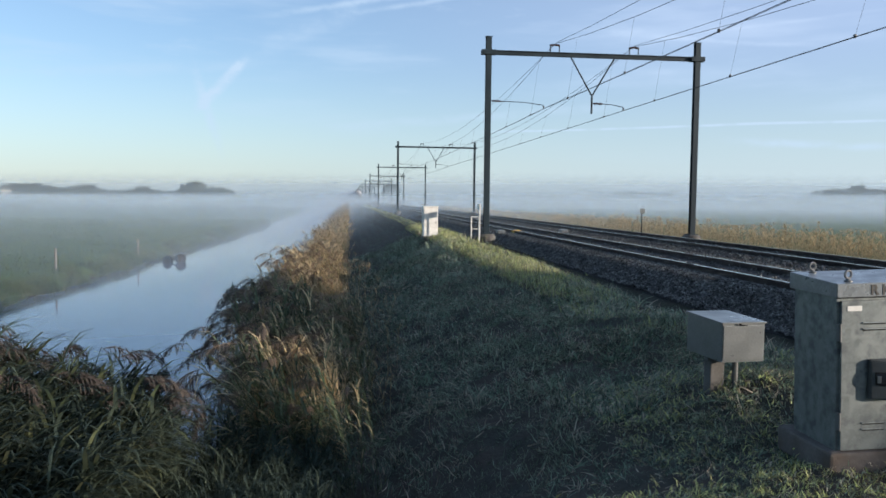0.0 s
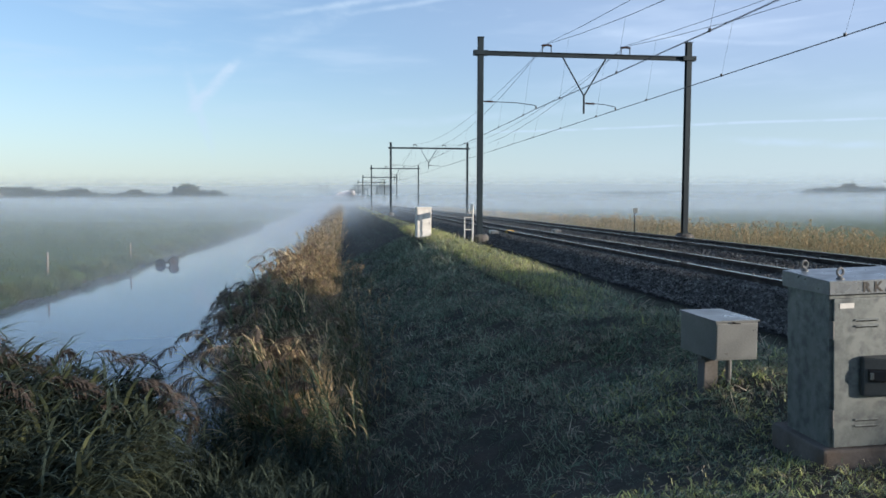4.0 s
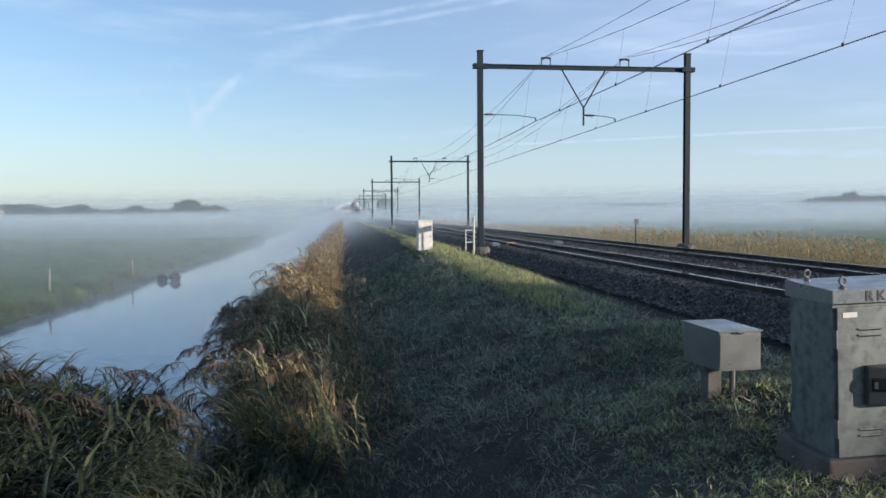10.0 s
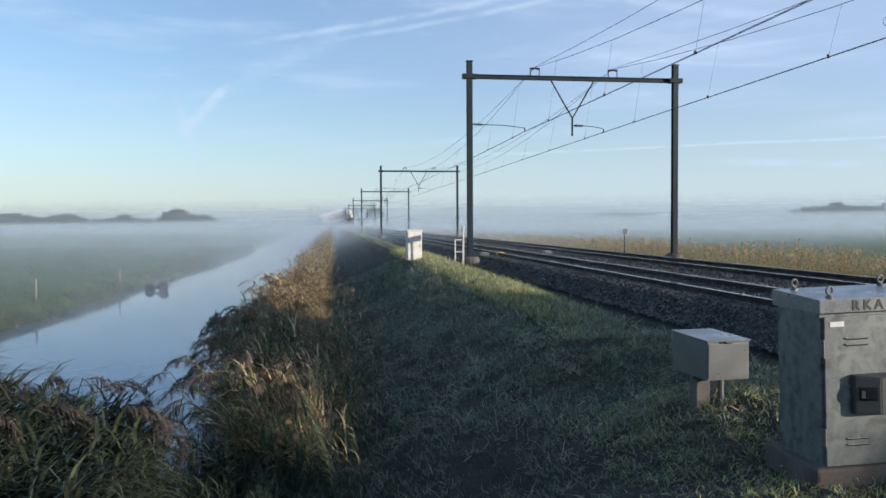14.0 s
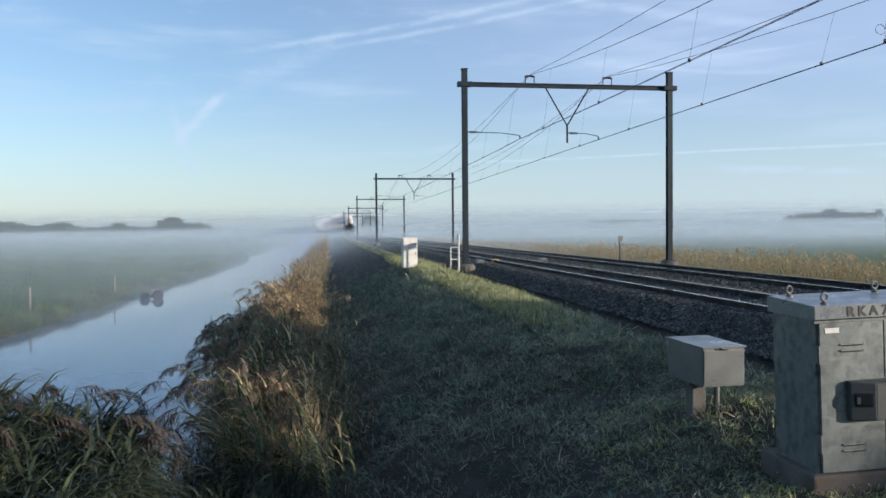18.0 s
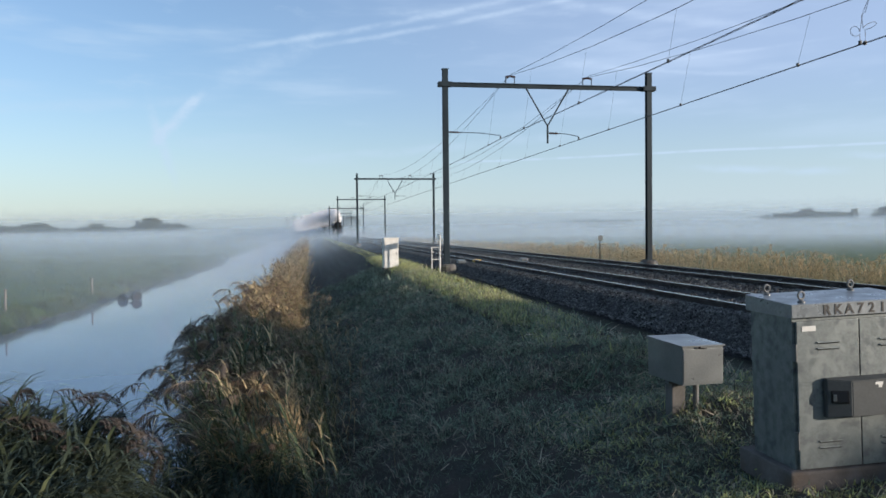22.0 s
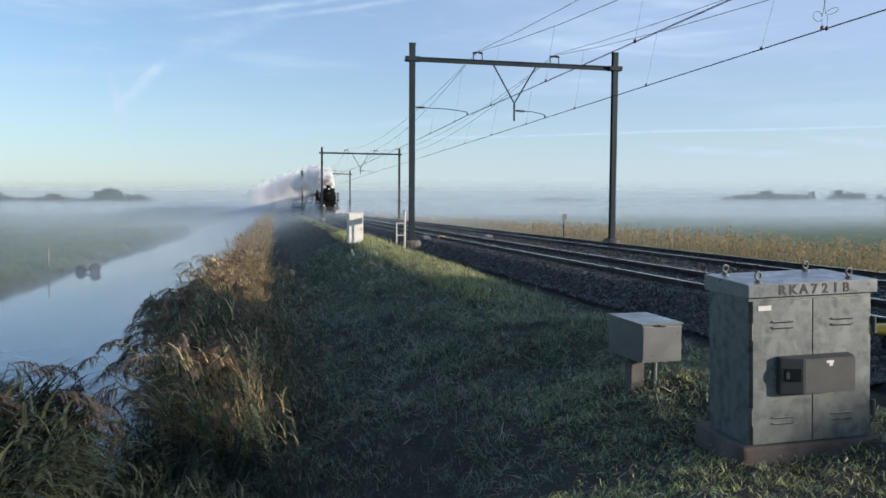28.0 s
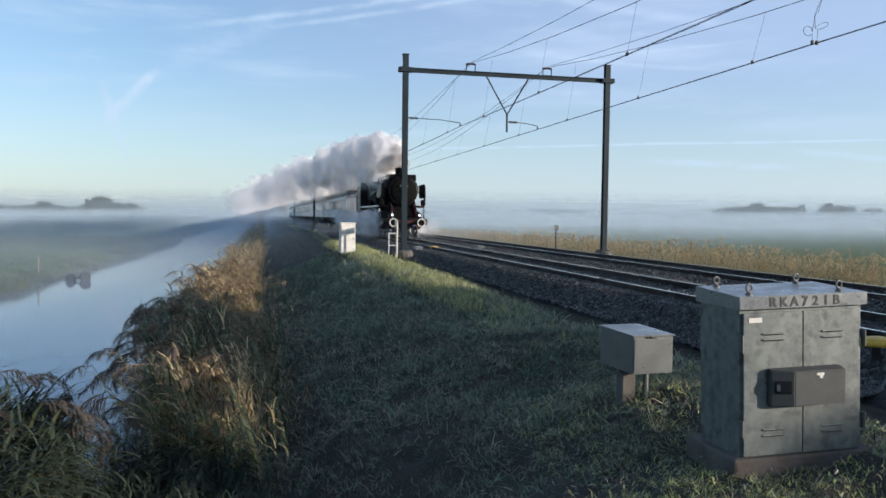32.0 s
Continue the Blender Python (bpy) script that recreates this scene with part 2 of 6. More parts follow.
def M_zinc_plain():
    return material("brushed_aluminium_sheet", (0.235, 0.252, 0.248), (0.195, 0.210, 0.207), rough=0.32, metal=0.55, scale=3, fine=60, bump=0.04)


def M_zinc_dark():
    return material("dull_grey_steel", (0.14, 0.145, 0.14), (0.11, 0.115, 0.11), rough=0.5, metal=0.3, scale=5, fine=50, bump=0.05)


def M_white():
    return material("weathered_white_paint", (0.72, 0.71, 0.65), (0.60, 0.585, 0.52), rough=0.5, scale=4, fine=30, bump=0.05, stains=(0.5, 0.47, 0.40), stain_at=0.6)


def M_black():
    return material("black_locomotive_paint", (0.006, 0.006, 0.007), (0.010, 0.0098, 0.0095), rough=0.42, scale=2, fine=25, bump=0.05, stains=(0.015, 0.014, 0.013), stain_at=0.6, spec=0.3)


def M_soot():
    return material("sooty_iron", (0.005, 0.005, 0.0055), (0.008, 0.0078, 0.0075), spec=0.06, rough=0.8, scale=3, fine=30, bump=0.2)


def M_red():
    return material("signal_red_paint", (0.085, 0.011, 0.009), (0.06, 0.010, 0.008), rough=0.45, scale=3, fine=30, bump=0.05)


def M_coach():
    return material("pale_grey_coach_paint", (0.66, 0.67, 0.66), (0.58, 0.585, 0.575), rough=0.4, scale=0.8, fine=20, bump=0.02, stains=(0.42, 0.40, 0.36), stain_at=0.62)


def M_coach_roof():
    return material("dusty_grey_roof", (0.20, 0.20, 0.20), (0.14, 0.135, 0.13), rough=0.8, scale=1, fine=20, bump=0.1)


def M_glass_dark():
    return material("dark_window_glass", (0.02, 0.022, 0.025), (0.03, 0.032, 0.035), rough=0.08, scale=1, fine=5, bump=0, spec=0.6, rough_var=0.02)


def M_earth():
    return material("trodden_earth", (0.050, 0.054, 0.036), (0.036, 0.036, 0.028), rough=0.95, scale=1.5, fine=30, bump=0.7, depth=0.03, spec=0.1)


def M_copper():
    return material("oxidised_copper_wire", (0.07, 0.065, 0.06), (0.05, 0.05, 0.045), rough=0.5, metal=0.6, scale=5, fine=30, bump=0)


def M_insulator():
    return material("brown_porcelain", (0.07, 0.035, 0.02), rough=0.25, scale=5, fine=30, bump=0)


def M_yellow():
    return material("yellow_paint", (0.72, 0.46, 0.05), (0.6, 0.38, 0.05), rough=0.5, scale=5, fine=40, bump=0.05)


def M_rubber():
    return material("black_rubber", (0.02, 0.02, 0.021), rough=0.85, scale=10, fine=40, bump=0.2)


def M_wood():
    return material("weathered_post_wood", (0.24, 0.225, 0.20), (0.16, 0.15, 0.13), rough=0.9, scale=5, fine=60, bump=0.4, stretch=(1, 1, 0.15))


def glow(name, colour, strength):
    if name not in MATS:
        m = bpy.data.materials.new(name)
        m.use_nodes = True
        nt = m.node_tree
        nt.nodes.clear()
        out, em = nt.nodes.new("ShaderNodeOutputMaterial"), nt.nodes.new("ShaderNodeEmission")
        em.inputs[0].default_value, em.inputs[1].default_value = (*colour, 1), strength
        nt.links.new(em.outputs[0], out.inputs[0])
        MATS[name] = m
    return MATS[name]


def M_water():
    if "ditch_water" in MATS:
        return MATS["ditch_water"]
    m = bpy.data.materials.new("ditch_water")
    m.use_nodes = True
    nt = m.node_tree
    bs = nt.nodes["Principled BSDF"]
    bs.inputs["Base Color"].default_value = (0.20, 0.225, 0.285, 1)
    bs.inputs["Roughness"].default_value, bs.inputs["IOR"].default_value = 0.05, 1.45
    bs.inputs["Specular IOR Level"].default_value = 0.7
    tc, n, b = nt.nodes.new("ShaderNodeTexCoord"), nt.nodes.new("ShaderNodeTexNoise"), nt.nodes.new("ShaderNodeBump")
    mp = nt.nodes.new("ShaderNodeMapping")
    mp.inputs["Scale"].default_value = (1.0, 0.4, 1)
    nt.links.new(tc.outputs["Object"], mp.inputs[0])
    nt.links.new(mp.outputs[0], n.inputs["Vector"])
    n.inputs["Scale"].default_value, n.inputs["Detail"].default_value = 2.2, 2
    b.inputs["Strength"].default_value, b.inputs["Distance"].default_value = 0.05, 0.02
    nt.links.new(n.outputs["Fac"], b.inputs["Height"])
    nt.links.new(b.outputs[0], bs.inputs["Normal"])
    MATS["ditch_water"] = m
    return m


def vapour(name, colour, dens, scale, lo, hi, z0=None, z1=None, thin=0.5, east=1.0, east_from=-6.0, east_to=16.0, ragged=0.5, climb=0.0):
    """Thin vapour: part of the light goes straight through, the rest is scattered to both sides. Wisps by noise; where z0 and z1 are
    given the density falls from 1 at height z0 to 0 at z1 of the object."""
    m = bpy.data.materials.new(name)
    m.use_nodes = True
    nt = m.node_tree
    nt.nodes.clear()
    L = nt.links.new
    N = nt.nodes.new
    out, tr, di, tl = N("ShaderNodeOutputMaterial"), N("ShaderNodeBsdfTransparent"), N("ShaderNodeBsdfDiffuse"), N("ShaderNodeBsdfTranslucent")
    di.inputs[0].default_value = tl.inputs[0].default_value = (*colour, 1)
    m1, m2 = N("ShaderNodeMixShader"), N("ShaderNodeMixShader")
    m1.inputs[0].default_value = thin
    L(di.outputs[0], m1.inputs[1])
    L(tl.outputs[0], m1.inputs[2])
    tc, mp, nz, mr = N("ShaderNodeTexCoord"), N("ShaderNodeMapping"), N("ShaderNodeTexNoise"), N("ShaderNodeMapRange")
    mp.inputs["Scale"].default_value = scale
    L(tc.outputs["Object"], mp.inputs[0])
    L(mp.outputs[0], nz.inputs["Vector"])
    nz.inputs["Scale"].default_value, nz.inputs["Detail"].default_value = 1.0, 3
    L(nz.outputs["Fac"], mr.inputs[0])
    mr.inputs[1].default_value, mr.inputs[2].default_value, mr.inputs[3].default_value, mr.inputs[4].default_value = 0.3, 0.7, lo, hi
    fac = mr.outputs[0]
    mu = N("ShaderNodeMath")
    mu.operation = "MULTIPLY"
    L(fac, mu.inputs[0])
    mu.inputs[1].default_value = dens
    fac = mu.outputs[0]
    if z0 is not None:
        sp, zr, mz, jit = N("ShaderNodeSeparateXYZ"), N("ShaderNodeMapRange"), N("ShaderNodeMath"), N("ShaderNodeMath")
        L(tc.outputs["Object"], sp.inputs[0])
        up = N("ShaderNodeMath")
        up.operation = "MULTIPLY_ADD"
        L(sp.outputs[0], up.inputs[0])
        up.inputs[1].default_value = -climb
        L(sp.outputs[2], up.inputs[2])
        jit.operation = "MULTIPLY_ADD"
        L(nz.outputs["Fac"], jit.inputs[0])
        jit.inputs[1].default_value = -(z1 - z0) * ragged
        L(up.outputs[0], jit.inputs[2])
        zr.interpolation_type = "SMOOTHERSTEP"
        zr.inputs[1].default_value, zr.inputs[2].default_value, zr.inputs[3].default_value, zr.inputs[4].default_value = z0 - (z1 - z0) * ragged * 0.5, z1 - (z1 - z0) * ragged * 0.5, 1, 0
        L(jit.outputs[0], zr.inputs[0])
        mz.operation = "MULTIPLY"
        L(zr.outputs[0], mz.inputs[0])
        L(fac, mz.inputs[1])
        fac = mz.outputs[0]
        xr, mx = N("ShaderNodeMapRange"), N("ShaderNodeMath")
        xr.interpolation_type = "SMOOTHSTEP"
        xr.inputs[1].default_value, xr.inputs[2].default_value, xr.inputs[3].default_value, xr.inputs[4].default_value = east_from, east_to, 1, east
        L(sp.outputs[0], xr.inputs[0])
        mx.operation = "MULTIPLY"
        L(xr.outputs[0], mx.inputs[0])
        L(fac, mx.inputs[1])
        fac = mx.outputs[0]
    L(fac, m2.inputs[0])
    L(tr.outputs[0], m2.inputs[1])
    L(m1.outputs[0], m2.inputs[2])
    L(m2.outputs[0], out.inputs[0])
    return m

# ---- mesh helpers ----
def mesh_of(bm, name, mat):
    me = bpy.data.meshes.new(name)
    bm.normal_update()
    bm.to_mesh(me)
    bm.free()
    for m in (mat if isinstance(mat, (list, tuple)) else [mat]):
        me.materials.append(m)
    return me


def part(name, bm, mat, parent=None, label=""):
    ob = new(name, mesh_of(bm, name, mat))
    if parent:
        ob.parent = parent
    return tagged(ob, label)


def empty(name, m=None):
    ob = new(name)
    ob.empty_display_size = 0.2
    if m is not None:
        ob.matrix_basis = m
    return ob


def share(name, me, parent, m, label=""):
    """One more piece on a mesh that alike pieces share."""
    ob = new(name, me)
    ob.parent = parent
    ob.matrix_basis = m
    return tagged(ob, label)


def bbox(c, s, bevel=0.0, bm=None, turn=None):
    """A block with centre c and size s, its edges rounded by bevel."""
    own = bmesh.new()
    bmesh.ops.create_cube(own, size=1.0, matrix=Matrix.Diagonal((*s, 1)))
    if bevel:
        bmesh.ops.bevel(own, geom=own.edges[:], offset=bevel, segments=2, affect="EDGES", profile=0.6)
    own.transform(Matrix.Translation(c) @ (turn or Matrix()))
    if bm is None:
        return own
    me = bpy.data.meshes.new("t")
    own.to_mesh(me)
    own.free()
    bm.from_mesh(me)
    bpy.data.meshes.remove(me)
    return bm


def rod(a, b, r, r2=None, n=10, bm=None, caps=True):
    """A round bar from a to b."""
    bm = bm or bmesh.new()
    a, b = Vector(a), Vector(b)
    d = b - a
    m = Matrix.Translation((a + b) / 2) @ d.to_track_quat("Z", "Y").to_matrix().to_4x4()
    bmesh.ops.create_cone(bm, cap_ends=caps, segments=n, radius1=r, radius2=r if r2 is None else r2, depth=d.length, matrix=m)
    return bm


def turned(profile, n=24, bm=None, m=None):
    """A body turned on the z axis from (radius, height) pairs."""
    bm = bm or bmesh.new()
    rings = []
    for r, z in profile:
        rings.append([bm.verts.new((m or Matrix()) @ Vector((r * math.cos(2 * math.pi * i / n), r * math.sin(2 * math.pi * i / n), z))) for i in range(n)])
    for a, b in zip(rings, rings[1:]):
        for i in range(n):
            bm.faces.new((a[i], a[(i + 1) % n], b[(i + 1) % n], b[i]))
    bm.faces.new(rings[0][::-1])
    bm.faces.new(rings[-1])
    return bm


def ring(r, tube, n=20, k=8, bm=None, m=None):
    bm = bm or bmesh.new()
    g = [[bm.verts.new((m or Matrix()) @ Vector(((r + tube * math.cos(2 * math.pi * j / k)) * math.cos(2 * math.pi * i / n),
                                                (r + tube * math.cos(2 * math.pi * j / k)) * math.sin(2 * math.pi * i / n),
                                                tube * math.sin(2 * math.pi * j / k)))) for j in range(k)] for i in range(n)]
    for i in range(n):
        for j in range(k):
            bm.faces.new((g[i][j], g[(i + 1) % n][j], g[(i + 1) % n][(j + 1) % k], g[i][(j + 1) % k]))
    return bm


def loft(sections, closed=True, bm=None, caps=True):
    """Skin through sections, each a list of equally many points."""
    bm = bm or bmesh.new()
    rs = [[bm.verts.new(p) for p in s] for s in sections]
    n = len(rs[0])
    for a, b in zip(rs, rs[1:]):
        for i in range(n if closed else n - 1):
            bm.faces.new((a[i], a[(i + 1) % n], b[(i + 1) % n], b[i]))
    if caps and closed:
        bm.faces.new(rs[0][::-1])
        bm.faces.new(rs[-1])
    bmesh.ops.recalc_face_normals(bm, faces=bm.faces[:])
    return bm


def np_mesh(name, V, F, mats, slots=None, smooth=False):
    """A mesh from arrays: V points, F faces of equally many corners."""
    me = bpy.data.meshes.new(name)
    V, F = np.asarray(V, dtype=np.float32), np.asarray(F, dtype=np.int32)
    me.vertices.add(len(V))
    me.vertices.foreach_set("co", V.ravel())
    k = F.shape[1]
    me.loops.add(F.size)
    me.loops.foreach_set("vertex_index", F.ravel())
    me.polygons.add(len(F))
    me.polygons.foreach_set("loop_start", np.arange(0, F.size, k, dtype=np.int32))
    for m in (mats if isinstance(mats, (list, tuple)) else [mats]):
        me.materials.append(m)
    if slots is not None:
        me.polygons.foreach_set("material_index", np.asarray(slots, dtype=np.int32))
    me.update(calc_edges=True)
    me.validate()
    if smooth:
        me.polygons.foreach_set("use_smooth", np.ones(len(F), dtype=bool))
    return me


def strewn(tv, tf, ts, P, yaw, lean, lean_way, size):
    """Copies of a template (points, faces, slots) at places P with a turn, a lean towards a bearing, and a size, as arrays."""
    n, k = len(P), len(tv)
    v = tv[None] * np.asarray(size)[:, None, None]
    c, s = np.cos(yaw)[:, None], np.sin(yaw)[:, None]
    x, y, z = v[..., 0] * c - v[..., 1] * s, v[..., 0] * s + v[..., 1] * c, v[..., 2]
    cl, sl = np.cos(lean)[:, None], np.sin(lean)[:, None]
    bx, by = np.cos(lean_way)[:, None], np.sin(lean_way)[:, None]
    along = x * bx + y * by
    na, nz = along * cl + z * sl, -along * sl + z * cl
    x, y = x + (na - along) * bx, y + (na - along) * by
    V = np.stack([x, y, nz], -1) + P[:, None]
    F = tf[None] + (np.arange(n) * k)[:, None, None]
    return V.reshape(-1, 3), F.reshape(-1, tf.shape[1]), np.tile(ts, n)


def pile(chunks):
    V, F, S, o = [], [], [], 0
    for v, f, s in chunks:
        V.append(v), F.append(f + o), S.append(s)
        o += len(v)
    return np.concatenate(V), np.concatenate(F), np.concatenate(S)


# ---- the lie of the land ----
WATER_Z = -1.9
LINE_START, LINE_END = -60.0, 1400.0
PROFILE = [(-4000, -1.25), (-60, -1.28), (-14, -1.30), (-11.9, -1.36), (-10.9, -1.52), (-10.2, -1.93), (-9.4, -2.6), (-3.2, -2.6), (-2.0, -2.05),
           (-0.9, -1.80), (0.4, -1.45), (1.6, -0.98), (2.6, -0.56), (3.2, -0.395), (3.65, -0.275), (4.1, -0.205), (4.6, -0.22), (5.1, -0.34), (5.6, -0.46), (6.3, -0.53), (14.9, -0.42), (15.8, -0.36),
           (17.2, -0.55), (19.0, -1.15), (20.5, -1.40), (24.0, -1.35), (27.0, -1.22), (60, -1.25), (4000, -1.25)]
PX, PZ = [a for a, b in PROFILE], [b for a, b in PROFILE]


def ease(v, lo, hi):
    t = np.clip((v - lo) / (hi - lo), 0, 1)
    return t * t * (3 - 2 * t)


def rough(x, y):
    return 0.5 * (np.sin(x * 1.7 + 0.6 * y) * np.sin(y * 1.1 - 0.8 * x + 1.3)) + 0.3 * np.sin(x * 4.1 + 2.0) * np.sin(y * 3.3 + 0.4) + 0.25 * np.sin(2.6 * x + 5.3 * y) * np.sin(4.7 * x - 2.9 * y + 1)


def ground_z(x, y):
    """Height of the land: banked line, ditch, meadows, and the raised corner on which the camera stands."""
    x, y = np.asarray(x, float), np.asarray(y, float)
    z = np.interp(x, PX, PZ)
    level = -0.27 + 0.02 * x
    knoll = (1 - ease(y, 3.1, 6.6)) * ease(x, -2.3, -0.9) * (1 - ease(x, 2.6, 4.4))
    z = np.where(z < level, z + (level - z) * knoll, z)
    z = z + 0.11 * np.exp(-((x - 3.35) ** 2 + (y - 6.5) ** 2) / 0.9)
    z = z + 0.12 * np.exp(-(x - 3.19) ** 2 / 0.25 - (y - 32.8) ** 2 / 0.6)
    amp = np.where((x > -2) & (x < 6), 0.05, np.where((x > 6) & (x < 15.5), 0.0, 0.05))
    mat = np.sin(9.1 * x + 2.3 * np.sin(3.1 * y)) * np.sin(7.7 * y + 1.9 * np.sin(4.3 * x)) + 0.6 * np.sin(15.0 * x - 9.0 * y) * np.sin(11.0 * x + 14.0 * y)
    return z + amp * rough(x, y) + np.where((x > -1.5) & (x < 5.6), 0.028, 0.0) * mat


def grid_ground():
    xs = np.unique(np.concatenate([np.linspace(-11.5, -1.5, 36), np.linspace(-1.4, 6.3, 90), np.array(PX), np.linspace(15, 28, 27), -np.geomspace(12, 4000, 24), np.geomspace(28, 4000, 24)]))
    ys = np.unique(np.concatenate([np.linspace(-14, 3, 40), np.linspace(3.1, 14, 130), np.linspace(14.2, 40, 100), np.geomspace(40, 4000, 60), -np.geomspace(15, 4000, 20)]))
    X, Y = np.meshgrid(xs, ys, indexing="ij")
    V = np.stack([X, Y, ground_z(X, Y)], -1).reshape(-1, 3)
    n = len(ys)
    i, j = np.meshgrid(np.arange(len(xs) - 1), np.arange(n - 1), indexing="ij")
    a = (i * n + j).ravel()
    F = np.stack([a, a + n, a + n + 1, a + 1], -1)
    mid = (xs[:-1] + xs[1:]) / 2
    slots = np.repeat(np.where((mid > 4.95) & (mid < 6.6), 2, np.where((mid > -10.4) & (mid < 19.0), 0, 1)), n - 1)
    ob = new("ground", np_mesh("ground", V, F, [M_soil(), M_field(), M_earth()], slots, smooth=True))
    return tagged(ob, "grassy railway bank and flat green meadows to the horizon", "ground", kind="structure")


grid_ground()


def water_sheet():
    bm = bmesh.new()
    ys = [-200 + 1.0 * (i * 26) for i in range(60)] + [1400, 3500]
    a = [bm.verts.new((-10.9, y, WATER_Z)) for y in ys]
    b = [bm.verts.new((-1.35, y, WATER_Z)) for y in ys]
    for i in range(len(ys) - 1):
        bm.faces.new((a[i], b[i], b[i + 1], a[i + 1]))
    tagged(part("water", bm, M_water()), "still grey-blue water of a straight polder ditch", "water", kind="structure")


water_sheet()


# ---- the line: ballast, sleepers, rails ----
TRACKS = [8.667, 12.74]


def ballast_bed():
    prof = [(6.30, -0.55), (6.45, -0.42), (7.05, -0.17), (7.35, -0.13), (9.95, -0.13), (10.35, -0.19), (11.05, -0.19), (11.4, -0.13), (14.05, -0.13), (14.35, -0.17), (14.95, -0.40), (15.1, -0.55)]
    ys = np.concatenate([np.linspace(LINE_START, 80, 280), np.geomspace(80.5, LINE_END, 60)])
    xs = np.unique(np.concatenate([np.linspace(p[0], q[0], 4) for p, q in zip(prof, prof[1:])]))
    X, Y = np.meshgrid(xs, ys, indexing="ij")
    Z = np.interp(X, [p[0] for p in prof], [p[1] for p in prof]) + 0.022 * np.sin(7.3 * X + 2.1 * Y) * np.sin(5.1 * Y + 3 * X)
    V, n = np.stack([X, Y, Z], -1).reshape(-1, 3), len(ys)
    i, j = np.meshgrid(np.arange(len(xs) - 1), np.arange(n - 1), indexing="ij")
    a = (i * n + j).ravel()
    ob = new("ballast", np_mesh("ballast", V, np.stack([a, a + n, a + n + 1, a + 1], -1), M_ballast(), smooth=True))
    return tagged(ob, "bed of dark crushed stone under two tracks", "ballast", kind="structure")


bed = ballast_bed()


def stone_template(seed):
    r = np.random.RandomState(seed)
    v = np.array([(1, 0, 0), (-1, 0, 0), (0, 1, 0), (0, -1, 0), (0, 0, 1), (0, 0, -1)], float) * r.uniform(0.55, 1.15, (6, 3)) + r.uniform(-0.28, 0.28, (6, 3))
    f = np.array([(0, 2, 4), (2, 1, 4), (1, 3, 4), (3, 0, 4), (2, 0, 5), (1, 2, 5), (3, 1, 5), (0, 3, 5)])
    return v, f, np.zeros(8, int)


def ballast_stones():
    r = np.random.RandomState(4)
    chunks = []
    prof = ([6.25, 6.45, 7.05, 7.35, 9.95, 10.35, 11.05, 11.4, 14.05, 14.35, 14.95], [-0.45, -0.42, -0.17, -0.12, -0.12, -0.18, -0.18, -0.12, -0.12, -0.17, -0.4])
    for k in range(8):
        n = 6200
        y = 7 + 75 * r.power(0.55, n)
        x = np.where(r.rand(n) < 0.55, r.uniform(6.2, 7.75, n), np.where(r.rand(n) < 0.6, r.uniform(9.6, 11.8, n), r.uniform(7.9, 14.9, n)))
        z = np.interp(x, *prof) + 0.012
        size = 0.027 * r.uniform(0.6, 1.35, n) * (1 + y / 120)
        chunks.append(strewn(*stone_template(k), np.stack([x, y, z], -1), r.uniform(0, 6.3, n), r.uniform(0, 1.2, n), r.uniform(0, 6.3, n), size))
    V, F, S = pile(chunks)
    ob = new("ballast_stones", np_mesh("ballast_stones", V, F, M_stone()))
    tagged(ob, "loose angular grey ballast stones beside the rails", "ballast", kind="stuff")


ballast_stones()


def rail_section(x, w=0.036):
    """Half profile of a flat-bottomed rail as (x, z) going round."""
    return [(x - 0.07, -0.172), (x + 0.07, -0.172), (x + 0.07, -0.160), (x + 0.012, -0.145), (x + 0.010, -0.045), (x + w, -0.032), (x + w, -0.006), (x + w - 0.008, -0.001),
            (x - w + 0.008, -0.001), (x - w, -0.006), (x - w, -0.032), (x - 0.010, -0.045), (x - 0.012, -0.145), (x - 0.07, -0.160)]


def sleeper_mesh():
    bm = loft([[(s * 1.26, y, z) for y, z in ((-0.15, -0.30), (0.15, -0.30), (0.11, zt), (-0.11, zt))] for s, zt in ((-1, -0.176), (-0.62, -0.172), (-0.3, -0.20), (0.3, -0.20), (0.62, -0.172), (1, -0.176))])
    return mesh_of(bm, "sleeper", M_sleeper())


def build_tracks():
    sl = sleeper_mesh()
    for x in TRACKS:
        tr = tagged(empty("railway_track", pose(x, 0, 0)), "pair of rusty steel rails with shining heads on sleepers", "railway track", "tracks of the line", "structure")
        for s in (-0.7535, 0.7535):
            ys = [LINE_START, 0, 60, 200, LINE_END]
            part("rail", loft([[(px, y, pz) for px, pz in rail_section(s)] for y in ys]), M_rail(), tr)
            part("rail_head", bbox((s, (LINE_START + LINE_END) / 2, 0.0015), (0.052, LINE_END - LINE_START, 0.003)), M_railhead(), tr, "bright worn running surface")
        for k in range(150):
            share("sleeper", sl, tr, pose(0, 6 + 0.6 * k, 0))
        far = bmesh.new()
        for k in range(500):
            bbox((0, 96.2 + 0.6 * k, -0.24), (2.5, 0.22, 0.13), bm=far)
        tagged(part("distant_sleepers", far, M_sleeper(), tr), kind="stuff")


build_tracks()

# ---- overhead line ----
PORTAL_Y, PORTAL_STEP, PORTALS = 33.4, 61.35, 12
MAST_X = (6.0, 15.45)
WIRE_X = (8.47, 12.09)      # contact wires
MESS_X = (8.93, 12.51)      # carrying wires on the beam


